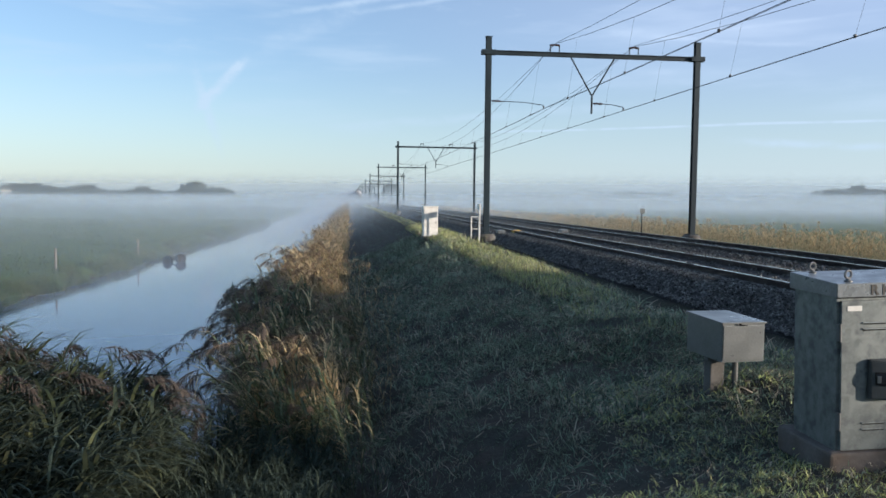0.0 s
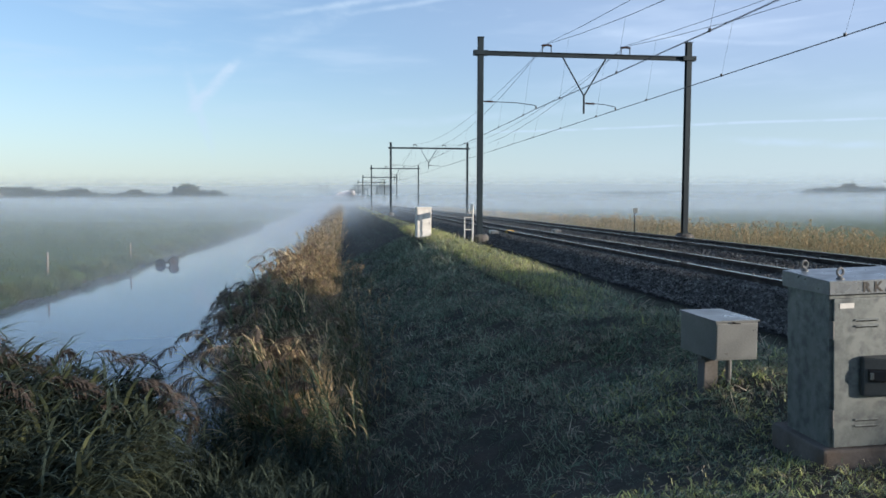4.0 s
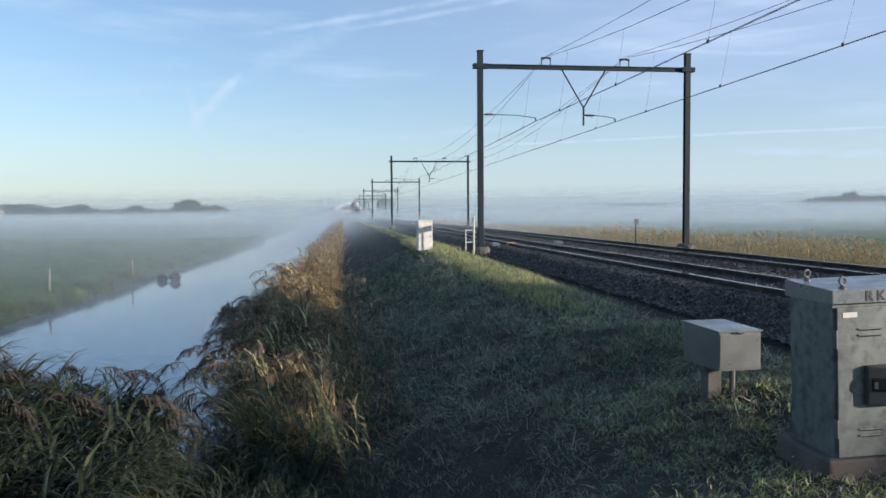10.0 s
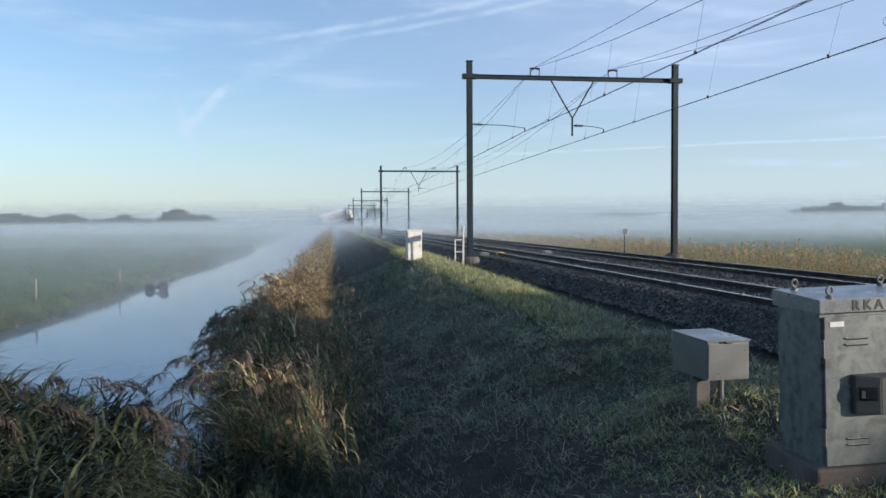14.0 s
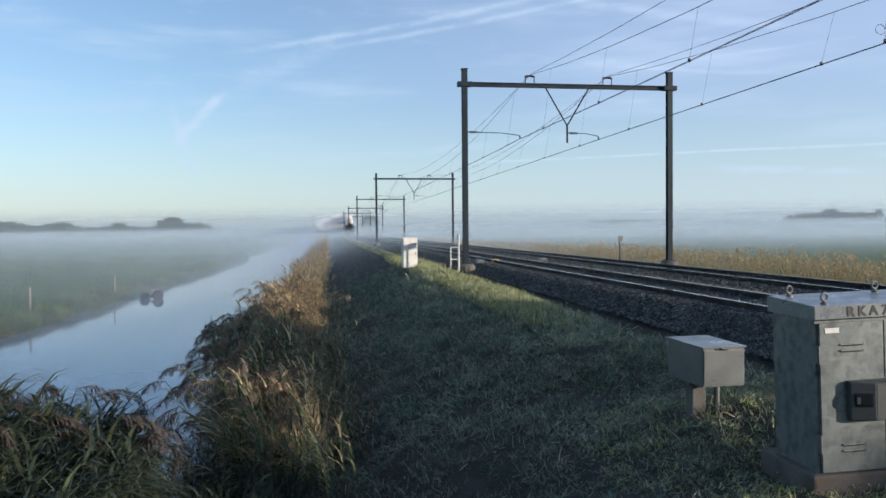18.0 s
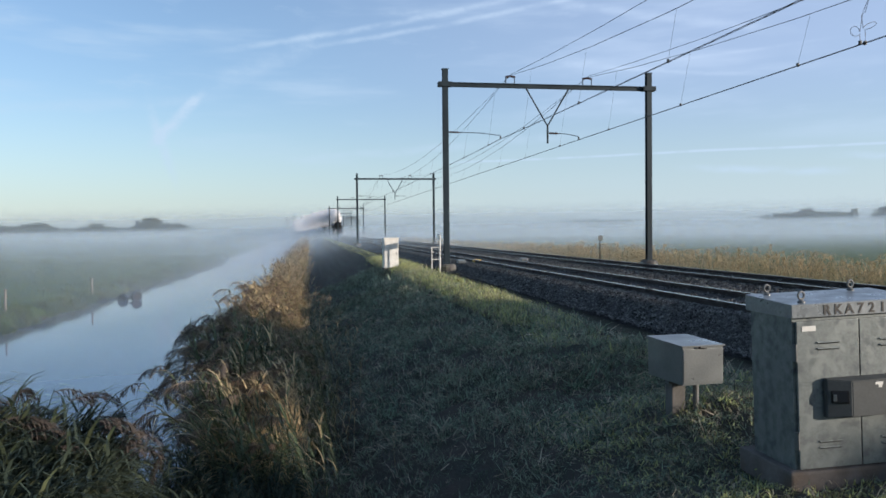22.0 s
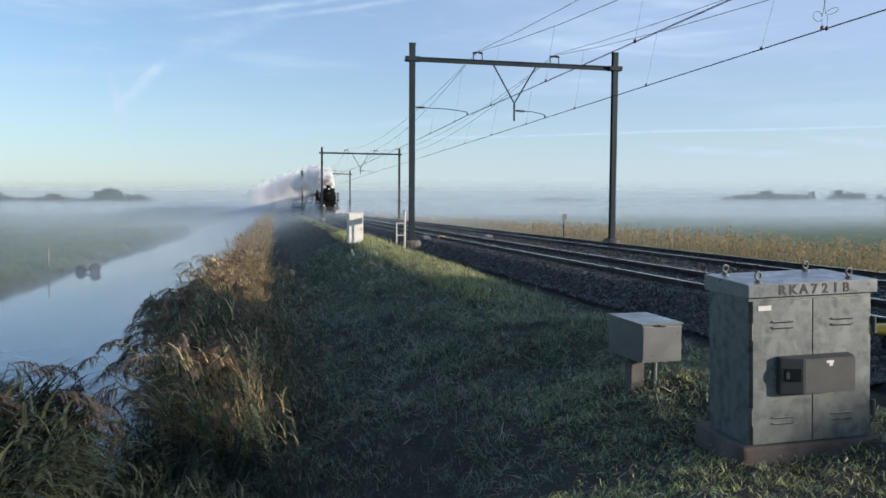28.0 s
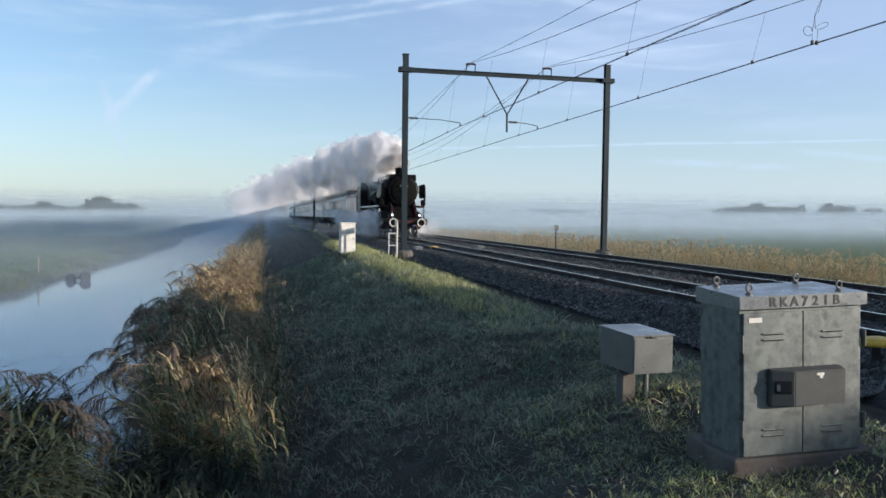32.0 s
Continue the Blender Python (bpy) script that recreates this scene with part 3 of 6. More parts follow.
def i_beam(bm, a, b, wide, high, web=0.012, flange=0.018, up=Vector((0, 0, 1))):
    """A rolled I section from a to b."""
    a, b = Vector(a), Vector(b)
    d = (b - a).normalized()
    side = d.cross(up).normalized()
    u = side.cross(d)
    w, h = wide / 2, high / 2
    pts = [(-w, -h), (w, -h), (w, -h + flange), (web, -h + flange), (web, h - flange), (w, h - flange), (w, h), (-w, h), (-w, h - flange), (-web, h - flange), (-web, -h + flange), (-w, -h + flange)]
    return loft([[p + side * x + u * y for x, y in pts] for p in (a, b)], bm=bm)


def insulator(a, b, parent, r=0.055):
    a, b = Vector(a), Vector(b)
    m = Matrix.Translation(a) @ (b - a).to_track_quat("Z", "Y").to_matrix().to_4x4()
    L = (b - a).length
    prof, k = [(0.02, 0)], 5
    for i in range(k):
        z = L * (0.12 + 0.76 * i / k)
        prof += [(0.024, z), (r, z + 0.02), (r * 0.92, z + 0.04), (0.024, z + 0.05)]
    prof.append((0.02, L))
    return part("insulator", turned(prof, 12, m=m), M_insulator(), parent, "dark brown ribbed insulator")


def build_portal():
    p = tagged(empty("catenary_portal", pose(0, PORTAL_Y, 0)), "grey steel gantry of two masts and a beam over both tracks", "catenary portal", "portals of the overhead line")
    for x, top in ((MAST_X[0], 8.45), (MAST_X[1], 8.50)):
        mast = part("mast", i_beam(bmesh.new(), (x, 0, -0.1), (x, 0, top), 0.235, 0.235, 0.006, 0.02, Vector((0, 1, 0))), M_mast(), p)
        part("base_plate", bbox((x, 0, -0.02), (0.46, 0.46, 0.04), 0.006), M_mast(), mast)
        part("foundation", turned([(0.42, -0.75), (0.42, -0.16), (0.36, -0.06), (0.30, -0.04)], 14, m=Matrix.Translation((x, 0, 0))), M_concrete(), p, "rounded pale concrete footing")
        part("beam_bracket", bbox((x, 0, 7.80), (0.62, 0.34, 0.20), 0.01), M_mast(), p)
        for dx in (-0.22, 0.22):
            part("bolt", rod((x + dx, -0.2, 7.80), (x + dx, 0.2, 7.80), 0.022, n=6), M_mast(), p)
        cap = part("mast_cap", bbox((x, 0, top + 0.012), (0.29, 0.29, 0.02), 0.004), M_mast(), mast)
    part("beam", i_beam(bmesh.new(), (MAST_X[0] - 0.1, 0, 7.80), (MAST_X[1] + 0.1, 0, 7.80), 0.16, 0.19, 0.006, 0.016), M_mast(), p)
    for x in MESS_X:
        for s in (-0.2, 0.2):
            part("support_leg", rod((x + s, 0, 7.88), (x + s, 0, 8.17), 0.022, n=8), M_mast(), p)
        insulator((x - 0.24, 0, 8.19), (x, 0, 8.22), p, 0.05)
        insulator((x + 0.24, 0, 8.19), (x, 0, 8.22), p, 0.05)
    hx = 10.64
    part("hanger_post", rod((hx, 0, 6.12), (hx, 0, 5.28), 0.045, n=8), M_mast(), p)
    for s in (-0.98, 0.98):
        part("hanger_strut", rod((hx + s, 0, 7.70), (hx + 0.03 * s, 0, 6.10), 0.034, n=8), M_mast(), p)
    for x0, x1 in ((MAST_X[0] + 0.13, WIRE_X[0]), (hx + 0.04, WIRE_X[1])):
        insulator((x0, 0, 5.73), (x0 + 0.5, 0, 5.72), p, 0.06)
        arm = rod((x0 + 0.5, 0, 5.72), (x0 + 0.62 * (x1 - x0), 0, 5.70), 0.016, n=6)
        rod((x0 + 0.62 * (x1 - x0), 0, 5.70), (x1, 0, 5.60), 0.016, n=6, bm=arm)
        part("steady_arm", arm, M_mast(), p)
        part("wire_clamp", bbox((x1, 0, 5.52), (0.05, 0.08, 0.12), 0.01), M_copper(), p)
    return p


first = build_portal()
for k in range(1, PORTALS):
    copy_thing(first, pose(0, PORTAL_Y + k * PORTAL_STEP, 0))
copy_thing(first, pose(0, PORTAL_Y - PORTAL_STEP, 0))


def strand(points, r, name, mat, parent, label="", n=5):
    """A wire through points."""
    secs = []
    for i, p in enumerate(points):
        d = (Vector(points[min(i + 1, len(points) - 1)]) - Vector(points[max(i - 1, 0)])).normalized()
        s = d.cross(Vector((0.02, 0, 1))).normalized()
        u = s.cross(d)
        secs.append([Vector(p) + s * r * math.cos(2 * math.pi * j / n) + u * r * math.sin(2 * math.pi * j / n) for j in range(n)])
    return part(name, loft(secs), mat, parent, label)


def mess_z(y, top, sag):
    t = ((y - PORTAL_Y) / PORTAL_STEP) % 1.0
    return top - 4 * sag * t * (1 - t)


def build_wires():
    for i in range(2):
        w = tagged(empty("overhead_wire", pose(0, 0, 0)), "dark overhead contact wire with its carrying cable and droppers", "overhead wire", "wires over the tracks", "structure")
        ys = [PORTAL_Y - PORTAL_STEP + PORTAL_STEP * k / 12 for k in range(12 * (PORTALS))]

        def sway(y, amp=0.22 if i == 0 else 0.03):
            return amp * abs(math.sin(math.pi * (y - PORTAL_Y) / PORTAL_STEP)) ** 0.6
        for s in (-0.025, 0.025):
            strand([(WIRE_X[i] + s + sway(y), y, 5.45) for y in ys], 0.008, "contact_wire", M_copper(), w)
        strand([(MESS_X[i] - 0.05, y, mess_z(y, 8.24, 1.95)) for y in ys], 0.0098, "carrying_wire", M_copper(), w)
        strand([(MESS_X[i] + 0.07, y, mess_z(y, 8.32, (1.15, 1.45)[i])) for y in ys], 0.009, "feeder_wire", M_copper(), w)
        for k in range(60):
            y = PORTAL_Y - PORTAL_STEP + 2.5 + 6.15 * k
            if mess_z(y, 8.24, 1.95) - 5.45 > 0.15:
                strand([(MESS_X[i] - 0.05, y, mess_z(y, 8.24, 1.95)), (WIRE_X[i] + sway(y), y, 5.46)], 0.0035, "dropper", M_copper(), w, n=4)
                part("dropper_clip", bbox((WIRE_X[i] + sway(y), y, 5.47), (0.05, 0.07, 0.09), 0.01), M_copper(), w)
        if i == 1:
            cx, cy, top = WIRE_X[1] + 0.02, 15.3, mess_z(15.5, 8.24, 1.95)
            for s, wide, high, up in ((-1, 0.12, 0.11, 0.26), (1, 0.16, 0.06, 0.40)):
                pts = [(cx + 0.06 * s, cy, 5.46), (cx + 0.07 * s, cy, 5.46 + up * 0.55)]
                for a in range(15):   # an open loop to one side
                    th = -0.5 * math.pi - s * math.pi * 0.35 + s * 2 * math.pi * a / 15
                    pts.append((cx + s * (0.10 + wide * 0.6) + wide * math.cos(th), cy + 0.03 * a / 15, 5.46 + up + high * math.sin(th) + 0.4 * wide * math.cos(th) * (s > 0)))
                pts += [(cx + 0.05, cy + 0.1, 5.46 + up + 0.25), (cx + 0.16 + 0.03 * s, cy + 0.15, 6.2), (MESS_X[1] - 0.05, cy + 0.2, top)]
                strand(pts, 0.0062, "jumper_cable", M_copper(), w, "looped jumper cable")
                part("jumper_clamp", bbox((cx + 0.06 * s, cy, 5.47), (0.05, 0.07, 0.09), 0.01), M_copper(), w)


build_wires()

# ---- ground mist over the meadows ----
def mist_bank(y, wide, dens, z0, z1, east, far, climb=0.0):
    """One upright drift of ground mist, wispy along its top. east: the share of it over the line and beyond."""
    bm = bmesh.new()
    n = 60
    bot, top = [], []
    for i in range(n + 1):
        x = -wide + 2 * wide * i / n
        dy = 0.012 * y * math.sin(0.21 * i + y)
        bot.append(bm.verts.new((x, y + dy, -1.95)))
        top.append(bm.verts.new((x, y + dy, z1 + 0.2 + 0.35 * (z1 - z0) + max(0.0, climb * x))))
    for i in range(n):
        bm.faces.new((bot[i], bot[i + 1], top[i + 1], top[i]))
    mat = vapour("mist", (0.48, 0.585, 0.668), dens, (0.012, 0.02, 0.10) if not far else (0.003, 0.02, 0.01), 0.6 if not far else 0.9, 1.0, z0, z1, 0.45, east,
                 -6.0 if y < 110 else -4.0, -2.2 if y < 16 else 0.0 if y < 45 else 1.5 if y < 110 else 14.0, 0.5 if y < 100 else 0.2 if not far else 0.1, climb)
    return tagged(part("mist", bm, mat), "pale bluish ground mist lying over the meadows", "mist", "drifts of ground mist", "stuff")


def mist():
    y, k = 9.0, 0
    while y < 640:
        gap = 0.115 * y
        east = float(np.interp(y, [20, 50, 80, 120, 220], [0.0, 0.22, 0.7, 0.85, 0.95]))
        mist_bank(y, 30 + 2.2 * y, 1 - math.exp(-(0.021 if y > 110 else 0.025 if y > 40 else 0.029) * gap), -1.3 + 0.0015 * y, (0.9 + (0.0105 if y < 200 else 0.0085) * y) * (1.0 if y < 200 else (0.6, 1.45, 0.85, 1.2)[k % 4]), east, y > 280, float(np.interp(y, [100, 250], [0.0, 0.0105])))
        k += 1
        y += gap
    for y, dens, z0, z1 in ((650, 0.48, 7.0, 28.0), (820, 0.5, 4.0, 20.0), (1400, 0.6, 6.0, 46.0)):
        mist_bank(y, 2.2 * y, dens, z0, z1, 1.0, True, 0.0105)


mist()

# ---- lineside cabinets, signs and small gear ----
def letters(text, size, m, mat, parent, name, depth=0.0015):
    """Stencilled characters as a thin mesh."""
    cu = bpy.data.curves.new(name, "FONT")
    cu.offset = 0.02 * size
    cu.body, cu.size, cu.extrude, cu.align_x, cu.space_character = text, size, depth, "CENTER", 1.35
    tmp = new(name, cu)
    bpy.context.view_layer.update()
    me = bpy.data.meshes.new_from_object(tmp.evaluated_get(bpy.context.evaluated_depsgraph_get()))
    bpy.data.objects.remove(tmp)
    me.materials.clear()
    me.materials.append(mat)
    ob = new(name, me)
    ob.parent, ob.matrix_basis = parent, m
    return ob


def relay_cabinet():
    W, D, H = 0.931, 0.511, 1.01
    base = pose(3.151, 4.584, -0.18, 0, 0, -2.0) @ pose(0, 0, 0, 0, -1.9, 0)
    c = tagged(empty("relay_cabinet", base), "galvanised steel relay cabinet with two doors on a concrete plinth", "cabinet")
    part("body", bbox((W / 2, D / 2 + 0.006, H / 2), (W, D - 0.012, H), 0.004), M_zinc(), c)
    part("plinth", bbox((W / 2 + 0.015, D / 2 + 0.04, -0.09), (W + 0.15, D + 0.15, 0.18), 0.02), M_plinth(), c, "rough mossy concrete plinth")
    roof = loft([[(-0.022, -0.03, H), (W + 0.022, -0.03, H), (W + 0.022, D + 0.03, H), (-0.022, D + 0.03, H)],
                 [(-0.022, -0.03, H + 0.088), (W + 0.022, -0.03, H + 0.088), (W + 0.022, D + 0.03, H + 0.112), (-0.022, D + 0.03, H + 0.112)]])
    bmesh.ops.bevel(roof, geom=roof.edges[:], offset=0.004, segments=2, affect="EDGES")
    lid = part("roof", roof, M_zinc_roof(), c)
    # dark strip laid on as the shade beneath the roof lip
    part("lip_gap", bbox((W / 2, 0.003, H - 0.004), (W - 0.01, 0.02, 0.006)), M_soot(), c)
    for k, x in enumerate((0.02, W / 2 + 0.004)):
        w = W / 2 - 0.024
        d = part("door", bbox((x + w / 2, -0.004, 0.495), (w, 0.02, 0.975), 0.003), M_zinc(), c)
        for z in (0.84, 0.80, 0.185, 0.145):
            slot = bmesh.new()
            rod((x + w / 2 - 0.075, -0.018, z), (x + w / 2 + 0.075, -0.018, z), 0.0055, n=8, bm=slot)
            for s in (-0.078, 0.078):
                bmesh.ops.create_uvsphere(slot, u_segments=8, v_segments=6, radius=0.0065, matrix=Matrix.Translation((x + w / 2 + s, -0.018, z)))
            part("louvre", slot, M_zinc(), d, "pressed ventilation louvre")
            # dark strip: the slot below the louvre with its shade painted in
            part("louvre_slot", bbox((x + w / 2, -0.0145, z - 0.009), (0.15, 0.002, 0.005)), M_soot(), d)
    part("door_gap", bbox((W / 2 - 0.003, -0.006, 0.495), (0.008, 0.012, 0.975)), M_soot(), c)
    for x, z in ((0.004, 0.78), (0.004, 0.20), (W + 0.006, 0.78), (W + 0.006, 0.20)):
        hinge = bbox((x, -0.012, z), (0.022, 0.028, 0.115), 0.003)
        rod((x, -0.026, z - 0.06), (x, -0.026, z + 0.06), 0.007, n=8, bm=hinge)
        part("hinge", hinge, M_zinc_dark(), c)
    # lock cover, with a square recess towards the left
    lk = loft([[(0.195, -0.014, 0.345), (0.195, -0.014, 0.605), (0.735, -0.014, 0.605), (0.735, -0.014, 0.345)],
               [(0.195, -0.055, 0.350), (0.195, -0.055, 0.600), (0.735, -0.055, 0.600), (0.735, -0.055, 0.350)],
               [(0.335, -0.115, 0.358), (0.335, -0.115, 0.592), (0.718, -0.115, 0.592), (0.718, -0.115, 0.358)]])
    bmesh.ops.bevel(lk, geom=lk.edges[:], offset=0.006, segments=2, affect="EDGES")
    cov = part("lock_cover", lk, M_cover(), c, "dark grey box over the door lock")
    tilt = pose(0.266, -0.088, 0.487, 0, 0, -23.2)
    def tilted(bm):
        bm.transform(tilt)
        return bm
    part("keyhole_frame", tilted(bbox((0, 0, 0), (0.108, 0.008, 0.085), 0.003)), M_black(), cov)
    part("keyhole", tilted(bbox((0, -0.006, 0), (0.086, 0.004, 0.065), 0.002)), M_glass_dark(), cov)
    part("key_tag", tilted(bbox((-0.032, -0.010, -0.004), (0.022, 0.004, 0.045), 0.002)), M_zinc_plain(), cov)
    part("sticker_rest", bbox((0.525, -0.1165, 0.568), (0.055, 0.002, 0.018)), M_white(), cov, "torn remains of a white sticker")
    part("sticker_rest", bbox((0.532, -0.1165, 0.55), (0.026, 0.002, 0.022)), M_white(), cov)
    part("name_plate", bbox((0.105, -0.016, 0.935), (0.098, 0.003, 0.034), 0.001), M_white(), c, "small blank white plate")
    for k, ch in enumerate("RKA721B"):
        letters(ch, 0.092, pose(0.228 + 0.080 * k, -0.0315, H + 0.013, 90, 0, 0), M_stencil(), lid, "letter")
    for x, y in ((0.10, 0.05), (0.79, 0.05), (0.10, D - 0.05), (0.75, D - 0.05)):
        z = H + 0.09 + 0.024 * (y + 0.03) / (D + 0.06)
        eye = part("lifting_eye", ring(0.025, 0.0075, 18, 8, m=pose(x, y, z + 0.045, 90, 0, 12)), M_zinc_dark(), lid, "steel lifting eye bolt")
        part("eye_base", turned([(0.026, z - 0.006), (0.026, z + 0.004), (0.016, z + 0.010), (0.012, z + 0.018)], 12, m=Matrix.Translation((x, y, 0))), M_zinc_dark(), eye)


def junction_box():
    W, D, H = 0.407, 0.604, 0.344
    b = tagged(empty("junction_box", pose(3.144, 6.15, 0.07, 0, 0, 3.9)), "pale aluminium junction box on two short posts", "junction box")
    part("housing", bbox((W / 2, D / 2, H / 2 - 0.004), (W - 0.012, D - 0.012, H - 0.008), 0.004), M_zinc_plain(), b)
    lid = loft([[(-0.006, -0.008, H - 0.012), (W + 0.006, -0.008, H - 0.012), (W + 0.006, D + 0.008, H - 0.012), (-0.006, D + 0.008, H - 0.012)],
                [(-0.006, -0.008, H), (W + 0.006, -0.008, H), (W + 0.006, D + 0.008, H + 0.012), (-0.006, D + 0.008, H + 0.012)]])
    part("lid", lid, M_zinc_plain(), b)
    latch = bbox((0.16, -0.012, H - 0.018), (0.022, 0.012, 0.016), 0.003)
    rod((0.16, -0.016, H - 0.022), (0.225, -0.016, H - 0.026), 0.004, n=8, bm=latch)
    part("latch", latch, M_soot(), b, "small dark turning latch")
    part("front_panel", bbox((W / 2, 0.002, H / 2 - 0.006), (W - 0.03, 0.006, H - 0.05), 0.002), M_zinc_plain(), b)
    part("post", bbox((0.135, 0.34, -0.20), (0.13, 0.12, 0.40), 0.008), M_concrete(), b, "short square concrete post")
    part("post", rod((W * 0.72, 0.26, -0.40), (W * 0.72, 0.26, 0.0), 0.026, n=10), M_zinc_dark(), b, "thin steel post")
    part("cross_bar", bbox((W / 2, 0.30, -0.02), (W - 0.06, 0.06, 0.035), 0.004), M_zinc_dark(), b)


def white_cabinet():
    W, D, H = 0.62, 0.42, 1.36
    c = tagged(empty("white_cabinet", pose(3.19, 32.8, -0.24, 0, 0, 4)), "tall white painted lineside cabinet in the grass", "cabinet")
    part("body", bbox((W / 2, D / 2, H / 2 + 0.03), (W, D, H - 0.10), 0.008), M_white(), c)
    part("roof", bbox((W / 2, D / 2, H - 0.005), (W + 0.05, D + 0.06, 0.05), 0.010), M_white(), c)
    part("foot", bbox((W / 2, D / 2, 0.02), (W + 0.04, D + 0.06, 0.16), 0.008), M_concrete(), c)
    for z0, z1 in ((0.12, 0.46), (0.475, 0.80), (0.815, 1.29)):
        d = part("door_panel", bbox((W / 2, -0.006, (z0 + z1) / 2), (W - 0.05, 0.016, z1 - z0), 0.004), M_white(), c)
    part("handle", bbox((W - 0.09, -0.022, 0.70), (0.02, 0.02, 0.10), 0.004), M_zinc_dark(), c)


def handrail():
    r = tagged(empty("handrail", pose(5.26, 32.9, -0.12)), "white painted tubular handrail beside the mast", "handrail")
    for x, z in ((0, 0.84), (0.33, 0.84)):
        part("post", rod((x, 0, -0.25), (x, 0, z), 0.024, n=10), M_white(), r)
    for z in (0.82, 0.30):
        part("rail", rod((0, 0, z), (0.33, 0, z), 0.02, n=10), M_white(), r)
    s = tagged(empty("signpost", pose(5.40, 31.62, -0.12)), "white post with a small white plate by the mast", "sign")
    part("post", rod((0, 0, -0.25), (0, 0, 1.30), 0.03, n=10), M_white(), s)
    part("plate", bbox((-0.04, 0, 1.27), (0.03, 0.56, 0.24), 0.004), M_white(), s)
    part("bracket", bbox((-0.015, 0, 1.27), (0.04, 0.08, 0.20), 0.004), M_zinc_dark(), s)


def far_sign():
    s = tagged(empty("lineside_sign", pose(18.25, 46.6, -0.55)), "small square grey sign on a dark post beyond the tracks", "sign")
    part("post", rod((0, 0, -0.4), (0, 0, 1.28), 0.035, n=8), M_soot(), s)
    part("plate", bbox((0.02, -0.045, 1.40), (0.30, 0.014, 0.32), 0.004), M_zinc_plain(), s, "pale square plate")


def track_gear():
    for x, y, mat, lab, sz in ((7.15, 36.0, M_zinc_plain, "grey trackside connection box beside the rail", (0.34, 0.55, 0.14)),
                               (8.05, 36.6, M_yellow, "pale yellow axle counter box between the rails", (0.34, 0.50, 0.12)),
                               (10.72, 37.8, M_zinc_plain, "grey connection box in the ballast", (0.34, 0.5, 0.12))):
        g = tagged(empty("track_box", pose(x, y, -0.13)), lab, "track box")
        part("housing", bbox((0, 0, sz[2] / 2), sz, 0.02), mat(), g)
        part("lid", bbox((0, 0, sz[2] + 0.008), (sz[0] * 0.9, sz[1] * 0.9, 0.02), 0.006), mat(), g)
        part("cable", rod((sz[0] / 2, 0.05, 0.04), (sz[0] / 2 + 0.25, 0.1, 0.0), 0.015, n=6), M_rubber(), g)
    m = tagged(empty("track_magnet", pose(7.0, 7.62, -0.33)), "yellow rounded hood on a dark stem beside the track", "track equipment")
    part("stem", rod((0, 0, -0.25), (0, 0, 0.30), 0.045, n=10), M_rubber(), m)
    hood = turned([(0.20, 0.30), (0.235, 0.33), (0.235, 0.37), (0.20, 0.42), (0.12, 0.44), (0.02, 0.445)], 20)
    hood.transform(Matrix.Translation((0, 0, 0.09)) @ Matrix.Diagonal((1.0, 0.7, 0.75, 1)))
    part("hood", hood, M_yellow(), m, "sun-bleached yellow hood")


def ditch_things():
    for x, y, h, lab in ((-11.3, 31.6, 0.85, "pale thin wooden fence post on the far ditch bank"), (-10.45, 40.2, 0.75, "dark thin wooden fence post on the far ditch bank"),
                         (-11.3, 20.6, 0.5, "short wooden stake on the far ditch bank")):
        p = tagged(empty("fence_post", pose(x, y, -1.5)), lab, "post", "posts on the far bank")
        part("stake", rod((0, 0, -0.4), (0.02, 0, h), 0.05, 0.04, n=8), M_wood(), p)
        part("cap", rod((0.02, 0, h - 0.002), (0.02, 0, h + 0.02), 0.043, 0.03, n=8), M_wood(), p)
    a = tagged(empty("tyre_axle", pose(-8.75, 40.6, WATER_Z + 0.06, 0, 0, 10)), "old axle with two dark tyres lying in the ditch", "axle")
    for x, rz, up in ((-0.34, 55, 0.02), (0.30, 98, 0.12)):
        m = pose(x, 0, up, 90, 0, 90 + rz)
        prof = [(0.13, -0.08), (0.21, -0.10), (0.25, -0.07), (0.262, 0.0), (0.25, 0.07), (0.21, 0.10), (0.13, 0.08)]
        t = part("tyre", turned(prof, 22, m=m), M_rubber(), a)
        part("rim", turned([(0.125, -0.085), (0.08, -0.095), (0.08, 0.095), (0.125, 0.085)], 18, m=m), M_rail(), t)
    part("axle_bar", rod((-0.34, 0, 0.02), (0.30, 0, 0.12), 0.045, n=10), M_rail(), a)
    part("draw_bar", rod((0.0, 0, 0.11), (0.55, 0.75, 0.30), 0.03, n=8), M_rail(), a)


def far_signal():
    s = tagged(empty("railway_signal", pose(15.6, 450, -0.4)), "small dark lineside signal on a post in the mist", "signal")
    part("post", rod((0, 0, -0.3), (0, 0, 3.6), 0.09, n=8), M_soot(), s)
    head = part("signal_head", bbox((0, -0.15, 4.1), (0.75, 0.3, 1.5), 0.08), M_soot(), s)
    for z in (3.7, 4.1, 4.5):
        part("hood", rod((0, -0.3, z), (0, -0.55, z), 0.16, n=12), M_soot(), head)
    part("ladder", bbox((0.3, 0.1, 1.8), (0.3, 0.05, 3.6), 0.01), M_soot(), s)
    part("base", bbox((0, 0, 0.0), (0.7, 0.7, 0.5), 0.03), M_concrete(), s)


far_signal()
relay_cabinet()
junction_box()
white_cabinet()
handrail()
far_sign()
track_gear()
ditch_things()

